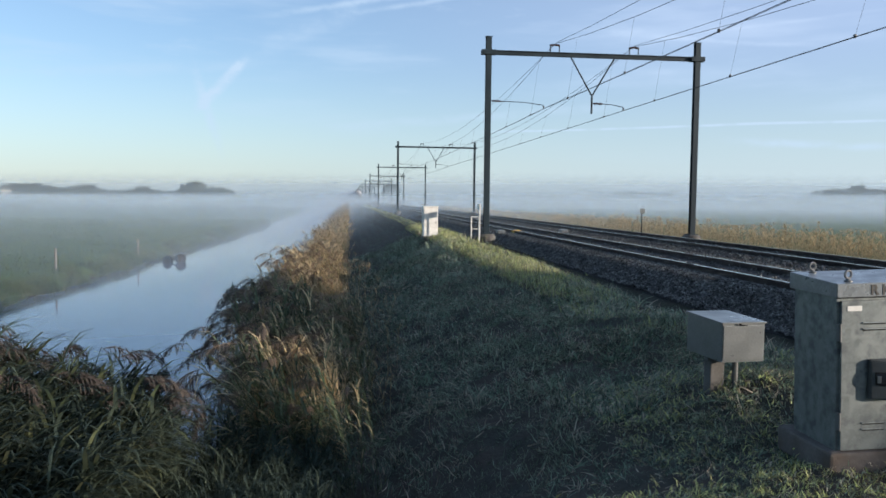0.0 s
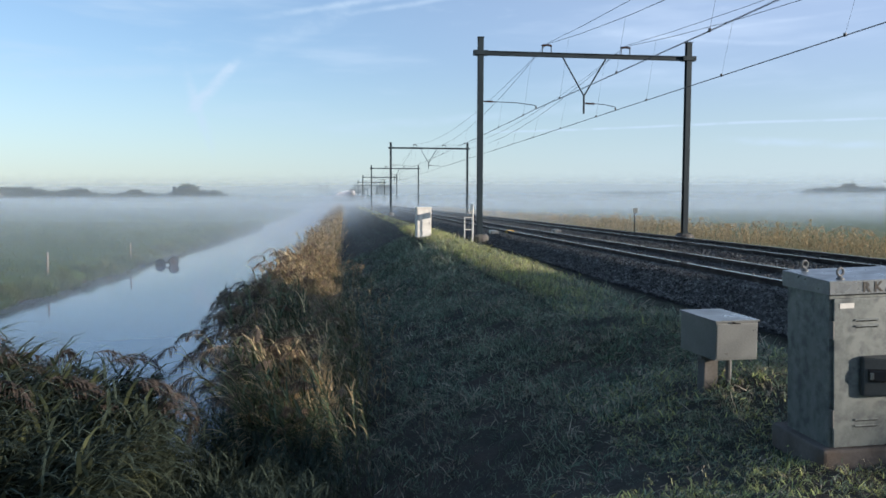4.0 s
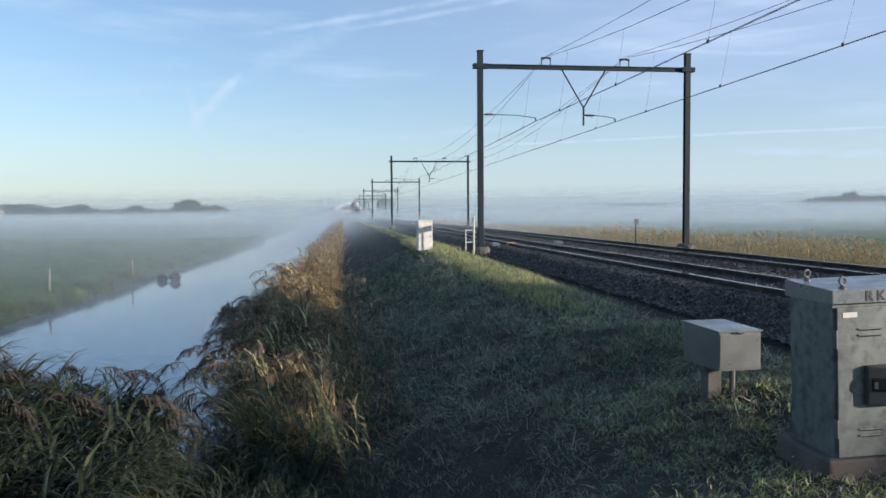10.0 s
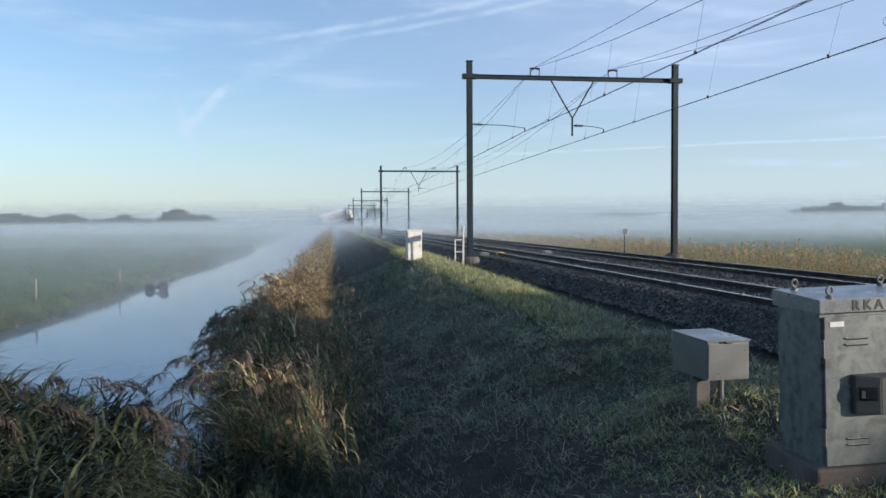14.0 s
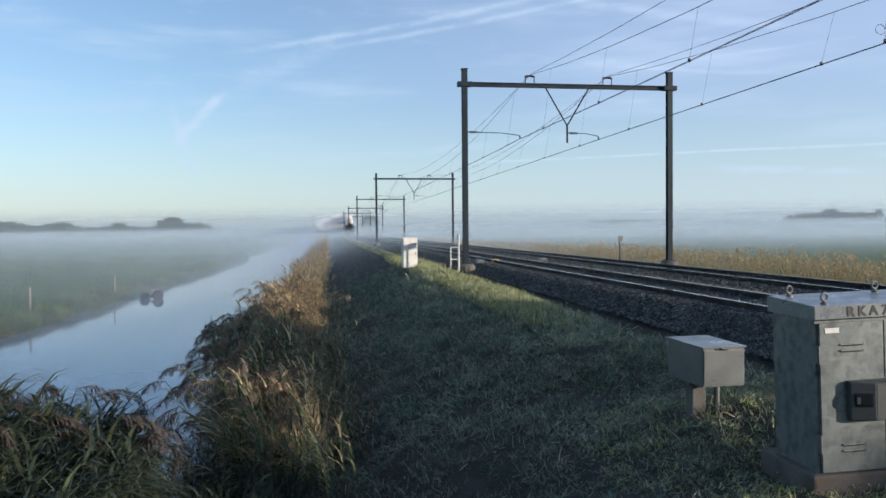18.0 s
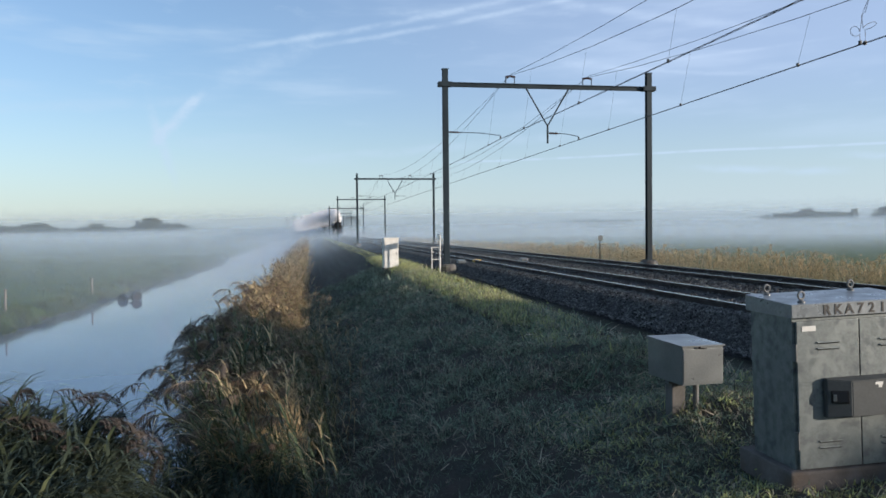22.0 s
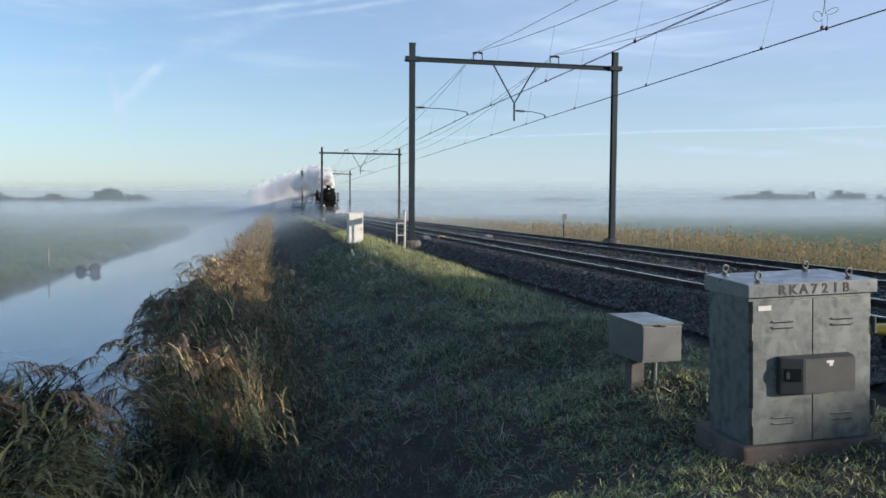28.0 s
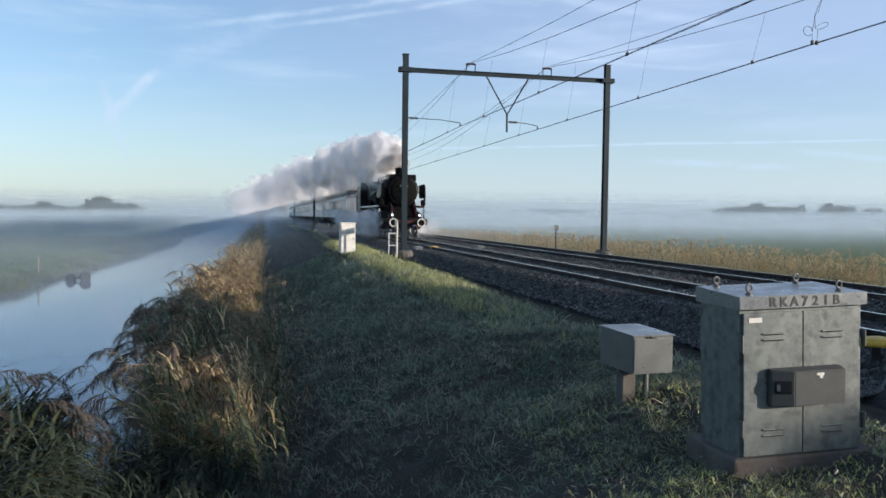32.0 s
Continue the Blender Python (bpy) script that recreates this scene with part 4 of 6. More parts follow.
# ---- plants ----
def ribbon(p0, way, bend, length, w0, segs, rnd, taper=1.0):
    """A bending blade: points and quads. It starts along way and bends down."""
    pts, d, p = [], np.array(way, float) / np.linalg.norm(way), np.array(p0, float)
    side = np.cross(d, (0, 0, 1.0))
    if np.linalg.norm(side) < 1e-3:
        side = np.array((math.cos(rnd), math.sin(rnd), 0))
    side /= np.linalg.norm(side)
    step = length / segs
    for i in range(segs + 1):
        w = w0 * (1 - taper * (i / segs) ** 1.5) * 0.5 + 0.0004
        pts += [p - side * w, p + side * w]
        p = p + d * step
        d = d + np.array((0, 0, -bend / segs))
        d /= np.linalg.norm(d)
    q = [(2 * i, 2 * i + 1, 2 * i + 3, 2 * i + 2) for i in range(segs)]
    return np.array(pts), np.array(q)


def bunch(ribs):
    V, F, S, o = [], [], [], 0
    for (v, f), s in ribs:
        V.append(v), F.append(f + o), S.append(np.full(len(f), s))
        o += len(v)
    return np.concatenate(V), np.concatenate(F), np.concatenate(S)


def reed_template(seed, dry, leaves=9, tufts=16, segs=4, broad=1.0, nod=0.3, plumed=True, long=1.0):
    """A reed two metres tall that nods forward: stem, hanging leaves, a one-sided plume. Slots: green, dry, plume."""
    r = np.random.RandomState(seed)
    ribs = []
    near = segs > 2
    lx, ly = (nod * r.uniform(0.5, 1.3), r.normal(0, 0.08)) if near else r.uniform(-0.16, 0.16, 2)

    def at(t):
        return np.array((lx * t ** 2.5, ly * t * t, 1.75 * t - 0.35 * (lx * lx + ly * ly) * t * t))
    for a in (0.0, 1.57):
        v = []
        for i in range(segs + 1):
            t = i / segs
            s = np.array((math.cos(a), math.sin(a), 0)) * 0.006 * (1 - 0.6 * t)
            v += [at(t) - s, at(t) + s]
        ribs.append(((np.array(v), np.array([(2 * i, 2 * i + 1, 2 * i + 3, 2 * i + 2) for i in range(segs)])), 1 if dry > 0.4 else 0))
    for k in range(leaves):
        t = 0.25 + 0.70 * (k + r.rand()) / leaves
        a = r.normal(0, 0.8) if near else r.uniform(0, 6.28)
        up = r.uniform(0.5, 2.0)
        ribs.append((ribbon(at(t), (math.cos(a), math.sin(a), up), r.uniform(1.2, 2.8) / long, long * r.uniform(0.30, 0.56), broad * r.uniform(0.016, 0.030), segs, a), 1 if r.rand() < dry else 0))
    a0 = r.normal(0, 0.5) if near else r.uniform(0, 6.28)
    out, reach = np.array((math.cos(a0), math.sin(a0), 0)), r.uniform(0.24, 0.40)

    def axis(u):
        return at(1.0) + out * reach * u + np.array((0, 0, 0.14 * u - 0.24 * u * u - 0.02))
    if not plumed:
        tufts = 0
    if near and plumed:
        v = []
        for i in range(4):
            v += [axis(i / 3) - (0, 0, 0.003), axis(i / 3) + (0, 0, 0.003)]
        ribs.append(((np.array(v), np.array([(2 * i, 2 * i + 1, 2 * i + 3, 2 * i + 2) for i in range(3)])), 2))
    for k in range(tufts):
        u = (k + 0.5) / tufts
        a = a0 + r.normal(0, 0.45)
        down = r.uniform(-0.8, 0.1)
        ribs.append((ribbon(axis(u), (math.cos(a) * 0.8, math.sin(a) * 0.8, down), 2.2, r.uniform(0.09, 0.20) * (1.15 - 0.65 * u), 0.0075 if near else 0.02, 2, a, 0.7), 2))
    return bunch(ribs)


def water_edge(x, y):
    return np.maximum(ground_z(x, y), WATER_Z - 0.35)


def reed_patch(name, places, heights, dry, seed, label, light=False, lean=0.14, lean_to=None, mats=None, broad=0.9, nod=0.3, plumed=(0, 3), long=1.0):
    r = np.random.RandomState(seed)
    P = np.array(places)
    n = len(P)
    kinds = r.randint(0, 6, n)
    chunks = []
    for k in range(6):
        i = np.where(kinds == k)[0]
        if not len(i):
            continue
        t = reed_template(seed * 10 + k, dry, *((9, 9, 2, 1.5) if light else (17, 84, 4, broad, nod, k in plumed, long)))
        way = r.uniform(0, 6.3, len(i)) if lean_to is None else lean_to + r.normal(0, 0.7, len(i))
        turn = r.uniform(0, 6.3, len(i)) if lean_to is None else lean_to + r.normal(0, 0.6, len(i))
        chunks.append(strewn(*t, P[i], turn, np.abs(r.normal(0, lean, len(i))), way, np.asarray(heights)[i] / 2.0))
    V, F, S = pile(chunks)
    ob = new(name, np_mesh(name, V, F, mats or [M_reed_leaf(), M_reed_dry(), M_reed_plume()], S))
    return tagged(ob, label, "reeds", "reeds along the ditch", "stuff")


def scatter_reeds():
    r = np.random.RandomState(11)

    def area(n, x0, x1, y0, y1, keep=None):
        x, y = r.uniform(x0, x1, n), r.uniform(y0, y1, n)
        if keep is not None:
            k = keep(x, y)
            x, y = x[k], y[k]
        return np.stack([x, y, water_edge(x, y)], -1)
    def ragged(y):
        return 0.05 + 0.25 * np.sin(1.9 * y + 0.5) + 0.16 * np.sin(4.7 * y) + r.normal(0, 0.10, len(y))
    # the clump beside the camera: a leafy body, and above it the sparse plumes
    def beside(x, y):
        return x < -1.8 + 0.2 * np.sin(3 * y) - 0.12 * (y - 6.0)
    green = [M_reed_green(), M_reed_leaf(), M_reed_plume_dark()]
    P = area(2500, -5.2, -1.4, 5.3, 7.9, beside)
    reed_patch("reeds", P, np.interp(P[:, 0], [-4.0, -1.8], [2.45, 1.8]) + r.uniform(-0.5, 0.12, len(P)) + 0.08 * (P[:, 1] - 5.2), 0.12, 21, "green and brown reeds with hanging leaves at the water's edge", lean=0.08, lean_to=0.0, nod=0.25, broad=1.15, plumed=(), mats=green, long=1.3)
    P = area(70, -5.2, -1.5, 6.9, 7.9, beside)
    reed_patch("reeds", P, np.interp(P[:, 0], [-4.0, -1.8], [2.72, 2.15]) + r.uniform(-0.2, 0.2, len(P)), 0.12, 36, "plumed reeds nodding over the water's edge", lean=0.08, lean_to=0.0, nod=0.3, broad=1.0, plumed=(0, 1, 2, 3, 4, 5), mats=green, long=1.2)
    P = area(28, -2.8, -1.5, 6.9, 7.8, beside)
    reed_patch("reeds", P, r.uniform(1.65, 2.05, len(P)), 0.12, 38, "reddish plumes on the flank of the reeds", lean=0.1, lean_to=0.0, nod=0.3, broad=1.0, plumed=(0, 1, 2, 3, 4, 5), mats=green)
    P = area(2600, -3.2, -0.15, 5.3, 8.4)
    reed_patch("reeds", P, np.maximum(-0.62 - P[:, 2], 0.3) * r.uniform(0.6, 1.1, len(P)) * np.where(np.abs(P[:, 0] / P[:, 1] + 0.205) < 0.02, 0.5, 1.0), 0.08, 28, "low tangled reeds filling the foot of the bank", lean=0.25, nod=0.4, broad=0.8, plumed=(), mats=[M_reed_green(), M_reed_green(), M_reed_plume_dark()])
    # unseen reeds added behind the camera, to block sky light from the near clump
    P = area(700, -4.8, -1.9, -9.0, 3.9, lambda x, y: x < -2.1 + 0.25 * np.sin(1.7 * y))
    reed_patch("reeds", P, r.uniform(1.8, 2.5, len(P)), 0.2, 29, "unseen green reeds added to darken the near clump", light=True, mats=[M_reed_green(), M_reed_leaf(), M_reed_plume_dark()])
    # the clump ahead
    P = area(2100, -2.3, 0.45, 7.4, 14.5, lambda x, y: (x < ragged(y)) & (x > -0.52 - 0.11 * (y - 7.6) + 0.25 * np.sin(2.2 * y)))
    hh = np.where(P[:, 0] > -0.5, r.uniform(0.9, 1.5, len(P)), r.uniform(1.5, 2.15, len(P)))
    reed_patch("reeds", P, hh, 0.32, 22, "tall half-dry reeds with golden stems and brown plumes", lean=0.12, lean_to=3.1, nod=0.35, broad=0.85, plumed=(0, 3), mats=[M_reed_leaf(), M_reed_dry(), M_reed_plume_mixed()])
    P = area(260, -1.9, -0.3, 7.6, 14.5, lambda x, y: np.abs(x + 0.52 + 0.11 * (y - 7.6)) < 0.3)
    reed_patch("reeds", P, r.uniform(1.5, 2.2, len(P)), 0.25, 37, "plumed reeds leaning out over the water", lean=0.27, lean_to=3.2, nod=0.4, broad=0.85, plumed=(0, 1, 2, 3, 4, 5), mats=[M_reed_leaf(), M_reed_dry(), M_reed_plume_dark()])
    # dry stems in its midst, their gold standing for the patch of sun
    P = area(150, -1.0, 0.0, 8.6, 9.8)
    reed_patch("reeds", P, r.uniform(1.2, 1.75, len(P)), 0.85, 33, "dry stems coloured golden as the sunlit patch of reeds", lean=0.16, lean_to=2.6, nod=0.35, broad=0.9, plumed=(0, 2, 4), mats=[M_reed_leaf(), M_reed_golden(), M_reed_plume_mixed()])
    # low growth under them, on the slope
    P = area(1100, -2.0, 0.5, 6.2, 15, lambda x, y: x < ragged(y))
    reed_patch("reeds", P, r.uniform(0.35, 0.85, len(P)), 0.3, 25, "low green and withered reeds on the bank", light=True, lean=0.35, mats=[M_reed_green(), M_reed_leaf(), M_reed_plume_dark()])
    # single dry stems straggling up the slope
    P = area(260, -0.35, 0.95, 8.5, 30, lambda x, y: r.rand(len(x)) > (x + 0.35) / 1.5)
    reed_patch("reeds", P, r.uniform(0.5, 1.1, len(P)), 0.9, 26, "single dry reed stems straggling up the bank", light=True, lean=0.3)
    # the belt along the ditch
    def belt(x, y):
        return (x > -1.5 + 0.26 * np.sin(0.9 * y) + 0.2 * np.sin(2.3 * y)) & (x < -0.15 + 0.22 * np.sin(1.3 * y + 1))
    for n, y0, y1, dry, seed, label in ((800, 13.6, 17.5, 0.50, 34, "half-green reeds with brown plumes along the ditch"), (1900, 17.0, 31, 0.80, 23, "golden dry reeds in a belt along the ditch")):
        P = area(n, -2.5, 0.05, y0, y1, belt)
        hh = (np.interp(P[:, 0], [-1.8, -0.2], [1.95, 0.95]) + r.uniform(-0.3, 0.25, len(P))) * (1 + 0.15 * np.sin(0.8 * P[:, 1]) * np.sin(2.1 * P[:, 1] + P[:, 0]))
        reed_patch("reeds", P, hh, dry, seed, label, lean=0.10, lean_to=3.1, nod=0.3, broad=1.1, plumed=(0, 2, 4), mats=[M_reed_leaf(), M_reed_dry(), M_reed_plume_mixed()])
    P = area(1100, -2.5, 0.05, 30, 46, belt)
    hh = (np.interp(P[:, 0], [-1.8, -0.2], [1.95, 0.95]) + r.uniform(-0.3, 0.25, len(P))) * (1 + 0.15 * np.sin(0.8 * P[:, 1]) * np.sin(2.1 * P[:, 1] + P[:, 0]))
    reed_patch("reeds", P, hh, 0.8, 35, "golden dry reeds in a belt along the ditch", light=True, lean=0.2)
    P = area(3600, -2.5, 0.0, 46, 330, lambda x, y: x > -2.0 + 0.30 * np.sin(0.5 * y))
    P = P[np.argsort(P[:, 1])]
    hh = r.uniform(1.3, 1.9, len(P)) * (1 + P[:, 1] / 1200)
    reed_patch("reeds", P, hh, 0.7, 24, "withered reeds along the ditch fading into mist", light=True)
    # the strip beyond the far track
    P = area(7600, 20.8, 25.4, 24, 190)
    P[:, 1] = 24 + (P[:, 1] - 24) ** 1.25 / 166 ** 0.25
    P[:, 2] = ground_z(P[:, 0], P[:, 1])
    reed_patch("reeds", P, r.uniform(0.7, 1.6, len(P)) * (1 + P[:, 1] / 700) * (1 + 0.2 * np.sin(0.35 * P[:, 1]) * np.sin(0.83 * P[:, 1] + P[:, 0])) * np.interp(P[:, 1], [60, 110], [1.0, 0.7]), 0.86, 27, "strip of golden dry reeds beyond the tracks", light=True, mats=[M_reed_leaf(), M_reed_golden(), M_reed_golden()])


scatter_reeds()


def grass_template(seed, blades, length, flat, slot_dry, segs=2, wide=0.0045, spread=0.035):
    r = np.random.RandomState(seed)
    ribs = []
    for k in range(blades):
        a = r.uniform(0, 6.28)
        L = length * r.uniform(0.5, 1.2)
        ribs.append((ribbon((r.normal(0, spread), r.normal(0, spread), 0.0), (math.cos(a), math.sin(a), r.uniform(0.3, 2.0) * (1 - flat) + 0.2), r.uniform(0.6, 2.0), L, wide * r.uniform(0.6, 1.4), segs, a), 1 if r.rand() < slot_dry else 0))
    return bunch(ribs)


def lumps(x, y):
    """How rank the grass grows, from place to place: near 0 on average."""
    return np.array([noise.noise((1.5 * a, 1.3 * b, 0.0)) + 0.7 * noise.noise((4.1 * a, 3.6 * b, 7.0)) for a, b in zip(x, y)])


def grass():
    r = np.random.RandomState(31)
    chunks = []

    def sow(t, x, y, size, tip, way, shift=0):
        n = len(x)
        size = size * np.interp(y, [3.5, 9.0], [0.55, 1.0])    # shorter near the camera, sized to fit its view
        v, f, sl = strewn(*t, np.stack([x, y, ground_z(x, y) - 0.012], -1), r.uniform(0, 6.3, n), tip, way, size)
        chunks.append((v, f, sl + shift))
    # a mat of short turf, then long mown blades lying combed in swathes over it
    for k in range(4):
        n = 7600
        y, x = 3.0 + 34 * r.power(0.5, n), r.uniform(-1.2, 4.95, n)
        lump = lumps(x, y)
        ok = r.rand(n) < (0.75 + 0.9 * lump) * (0.45 + 0.55 * ease(x + 0.7 * np.sin(0.8 * y), 0.9, 2.6))
        ok &= (x < 3.4) | (y < 14) | (r.rand(n) < 0.4)
        x, y, lump = x[ok], y[ok], lump[ok]
        sow(grass_template(40 + k, 9, 0.075, 0.3, 0.10, 1, 0.006, 0.05), x, y, r.uniform(0.6, 1.2, len(x)) * (0.8 + y / 18) * np.clip(1.0 + 0.8 * lump, 0.5, 1.7), np.abs(r.normal(0.25, 0.25, len(x))), r.uniform(0, 6.3, len(x)))
    for k in range(5):
        n = 6200
        y, x = 3.0 + 26 * r.power(0.62, n), r.uniform(-0.9, 4.7, n)
        lump = lumps(x + 9.0, y)
        ok = r.rand(n) < (0.55 + 1.5 * lump) * ((0.5 if k in (1, 3) else 0.1) + (0.5 if k in (1, 3) else 0.9) * ease(x + 0.8 * np.sin(0.8 * y), 0.8, 2.6)) * np.clip(0.85 + 1.6 * lumps(0.3 * x + 70, 0.3 * y), 0.25, 1.3)
        ok &= (x < 3.4) | (y < 14) | (r.rand(n) < 0.35)
        x, y, lump = x[ok], y[ok], lump[ok]
        way = 3.6 + 3.0 * np.sin(0.9 * x + 0.5 * y) * np.sin(0.7 * y - 0.4 * x) + r.normal(0, 0.5, len(x))
        sow(grass_template(50 + k, 7, 0.17, 0.7, (0.15, 0.3, 0.2, 0.55, 0.35)[k], 2, 0.0075, 0.05), x, y, r.uniform(0.6, 1.25, len(x)) * (0.85 + y / 30), np.abs(r.normal(0.75, 0.3, len(x))), way)
    # rank tufts where the mower missed, and a few dry stalks
    for k in range(3):
        n = 1500
        y, x = 6.4 + 21 * r.power(0.65, n), r.uniform(-0.6, 4.8, n)
        ok = lumps(x + 30.0, y) > 0.22
        x, y = x[ok], y[ok]
        sow(grass_template(64 + k, 16, 0.16, 0.2, 0.25, 2, 0.007, 0.06), x, y, r.uniform(0.7, 1.3, len(x)) * (0.9 + y / 40), np.abs(r.normal(0.3, 0.2, len(x))), r.uniform(2.0, 4.5, len(x)))
    n = 170
    y, x = 4.0 + 26 * r.power(0.7, n), r.uniform(-0.4, 4.6, n)
    sow(grass_template(60, 4, 0.34, 0.1, 1.0, 3, 0.006, 0.03), x, y, r.uniform(0.6, 1.2, n), np.abs(r.normal(0.2, 0.2, n)), r.uniform(0, 6.3, n))
    # the verge before the camera, and round the cabinets, partly in the sunlit colour
    for k in range(3):
        n = 1000
        x = r.uniform(-0.6, 4.6, n)
        y = 3.2 + 1.75 * r.rand(n) + 0.25 * np.sin(2.3 * x)
        sow(grass_template(72 + k, 9, 0.065, 0.1, 0.25, 2, 0.007, 0.05), x, y, r.uniform(1.0, 2.0, n), np.abs(r.normal(0.15, 0.2, n)), r.uniform(0, 6.3, n), 2 * (k < 2))
        n = 900
        x, y = r.uniform(2.3, 5.0, n), r.uniform(4.9, 7.6, n)
        sow(grass_template(76 + k, 9, 0.09, 0.45, 0.35, 2, 0.0065, 0.05), x, y, r.uniform(0.8, 1.6, n), np.abs(r.normal(0.35, 0.25, n)), r.uniform(0, 6.3, n), 2 * (k == 0))
    # round the camera and behind it
    plain = [grass_template(40 + k, 10, 0.07, 0.35, 0.12, 1, 0.006) for k in range(3)]
    for k in range(3):
        n = 2400
        x, y = r.uniform(-1.3, 5.9, n), r.uniform(-9, 3.1, n)
        sow(plain[k], x, y, r.uniform(0.9, 1.7, n), np.abs(r.normal(0.2, 0.25, n)), r.uniform(0, 6.3, n))
    # paler tufts on the crest, rank and uneven, low sun put into their yellow
    for k in range(4):
        n = 6000
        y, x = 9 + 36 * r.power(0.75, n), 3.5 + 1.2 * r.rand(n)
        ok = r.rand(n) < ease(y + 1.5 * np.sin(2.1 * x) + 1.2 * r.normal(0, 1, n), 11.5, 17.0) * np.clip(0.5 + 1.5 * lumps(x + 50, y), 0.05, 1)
        x, y = x[ok], y[ok]
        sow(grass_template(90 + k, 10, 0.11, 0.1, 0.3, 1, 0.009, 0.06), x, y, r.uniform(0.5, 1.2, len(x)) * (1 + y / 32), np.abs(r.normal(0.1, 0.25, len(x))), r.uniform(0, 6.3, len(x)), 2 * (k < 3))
    V, F, S = pile(chunks)
    tagged(new("grass", np_mesh("grass", V, F, [M_grass(), M_straw(), M_sunlit_grass(), M_straw()], S)), "tufted mown grass with dry straw on the railway bank", "grass", kind="stuff")
    chunks.clear()
    for k in range(3):
        n = 3600
        y = 37 + 160 * r.power(0.6, n)
        x = r.uniform(0.2, 4.9, n)
        sow(plain[k], x, y, r.uniform(1.1, 1.8, n) * (1 + y / 120) * np.where(x < 3.6, 0.4, 0.75), np.abs(r.normal(0, 0.25, n)), r.uniform(2.2, 4.2, n))
        # some crest tufts take the sunlit colour too
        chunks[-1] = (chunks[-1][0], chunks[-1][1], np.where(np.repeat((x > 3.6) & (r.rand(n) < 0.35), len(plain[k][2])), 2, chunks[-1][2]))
    V, F, S = pile(chunks)
    tagged(new("grass", np_mesh("grass", V, F, [M_grass(), M_straw(), M_sunlit_grass()], S)), "rough grass along the crest of the railway bank", "grass", kind="stuff")
    # tall soft grass on the far bank of the ditch, and coarse meadow behind it
    chunks.clear()
    for k in range(4):
        n = 4200
        y = 14 + 90 * r.power(0.6, n)
        x = -10.12 + 0.16 * np.sin(0.9 * y) + 0.1 * np.sin(2.3 * y) - np.abs(r.normal(0, 0.5, n))
        clump = np.array([noise.noise((1.1 * a, 0.8 * b, 3.0)) for a, b in zip(x, y)])
        chunks.append(strewn(*grass_template(70 + k, 8, 0.36, 0.1, 0.12, 1, 0.011, 0.06), np.stack([x, y, np.maximum(ground_z(x, y), -1.9) - 0.02], -1), r.uniform(0, 6.3, n), np.abs(r.normal(0, 0.35, n)), r.uniform(-1, 1, n), r.uniform(0.55, 1.05, n) * (1 + y / 120) * np.clip(0.8 + 1.3 * clump, 0.3, 1.5)))
        n = 3000
        y = 16 + 80 * r.power(0.6, n)
        x = -11.0 - 30 * r.power(0.7, n)
        chunks.append(strewn(*grass_template(80 + k, 7, 0.085, 0.3, 0.04, 1, 0.008, 0.08), np.stack([x, y, ground_z(x, y) - 0.02], -1), r.uniform(0, 6.3, n), np.abs(r.normal(0, 0.3, n)), r.uniform(-1, 1, n), r.uniform(0.8, 1.6, n) * (1 + y / 50)))
    V, F, S = pile(chunks)
    tagged(new("grass", np_mesh("grass", V, F, [M_lush(), M_straw()], S)), "lush green grass on the far bank of the ditch", "grass", kind="stuff")


grass()


# ---- trees ----
def tree_meshes(seed, wide, high, leaf, clumps, per):
    """Trunk with limbs, and a crown of many leaf pieces in uneven clumps. Base at the origin."""
    r = np.random.RandomState(seed)
    bm = bmesh.new()
    th = 0.3 * high
    rod((0, 0, -0.3), (0.1, 0, th), 0.028 * high, 0.018 * high, 8, bm)
    centres = []
    for k in range(clumps):
        a, u = r.uniform(0, 6.28), r.rand()
        z = high * (0.28 + 0.66 * u)
        rad = 0.5 * wide * math.sqrt(max(0.05, 1 - ((u - 0.42) / 0.62) ** 2)) * r.uniform(0.35, 0.95)
        centres.append((rad * math.cos(a), rad * math.sin(a), z, 0.5 * wide * r.uniform(0.20, 0.36)))
    for c in centres[::max(1, clumps // 9)]:
        rod((0.1, 0, th * r.uniform(0.7, 1.0)), c[:3], 0.011 * high, 0.004 * high, 5, bm)
    trunk = mesh_of(bm, "trunk", M_bark())
    V = []
    for c in centres:
        d = r.normal(0, 1, (per, 3))
        d /= np.linalg.norm(d, axis=1)[:, None]
        p = np.array(c[:3]) + d * c[3] * r.uniform(0.35, 1.05, (per, 1)) * (1, 1, 0.8)
        a, b = r.normal(0, leaf, (per, 3)), r.normal(0, leaf, (per, 3))
        V.append(np.stack([p - a, p - b, p + a, p + b], 1))
    V = np.concatenate(V).reshape(-1, 3)
    F = np.arange(len(V)).reshape(-1, 4)
    return trunk, np_mesh("crown", V, F, M_tree())


FAR_TREES = [tree_meshes(100 + k, w, 10.0, 0.17, 34, 60) for k, w in enumerate((9.0, 11.0, 7.5, 12.5, 8.5, 10.0, 6.5))]
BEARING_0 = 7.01


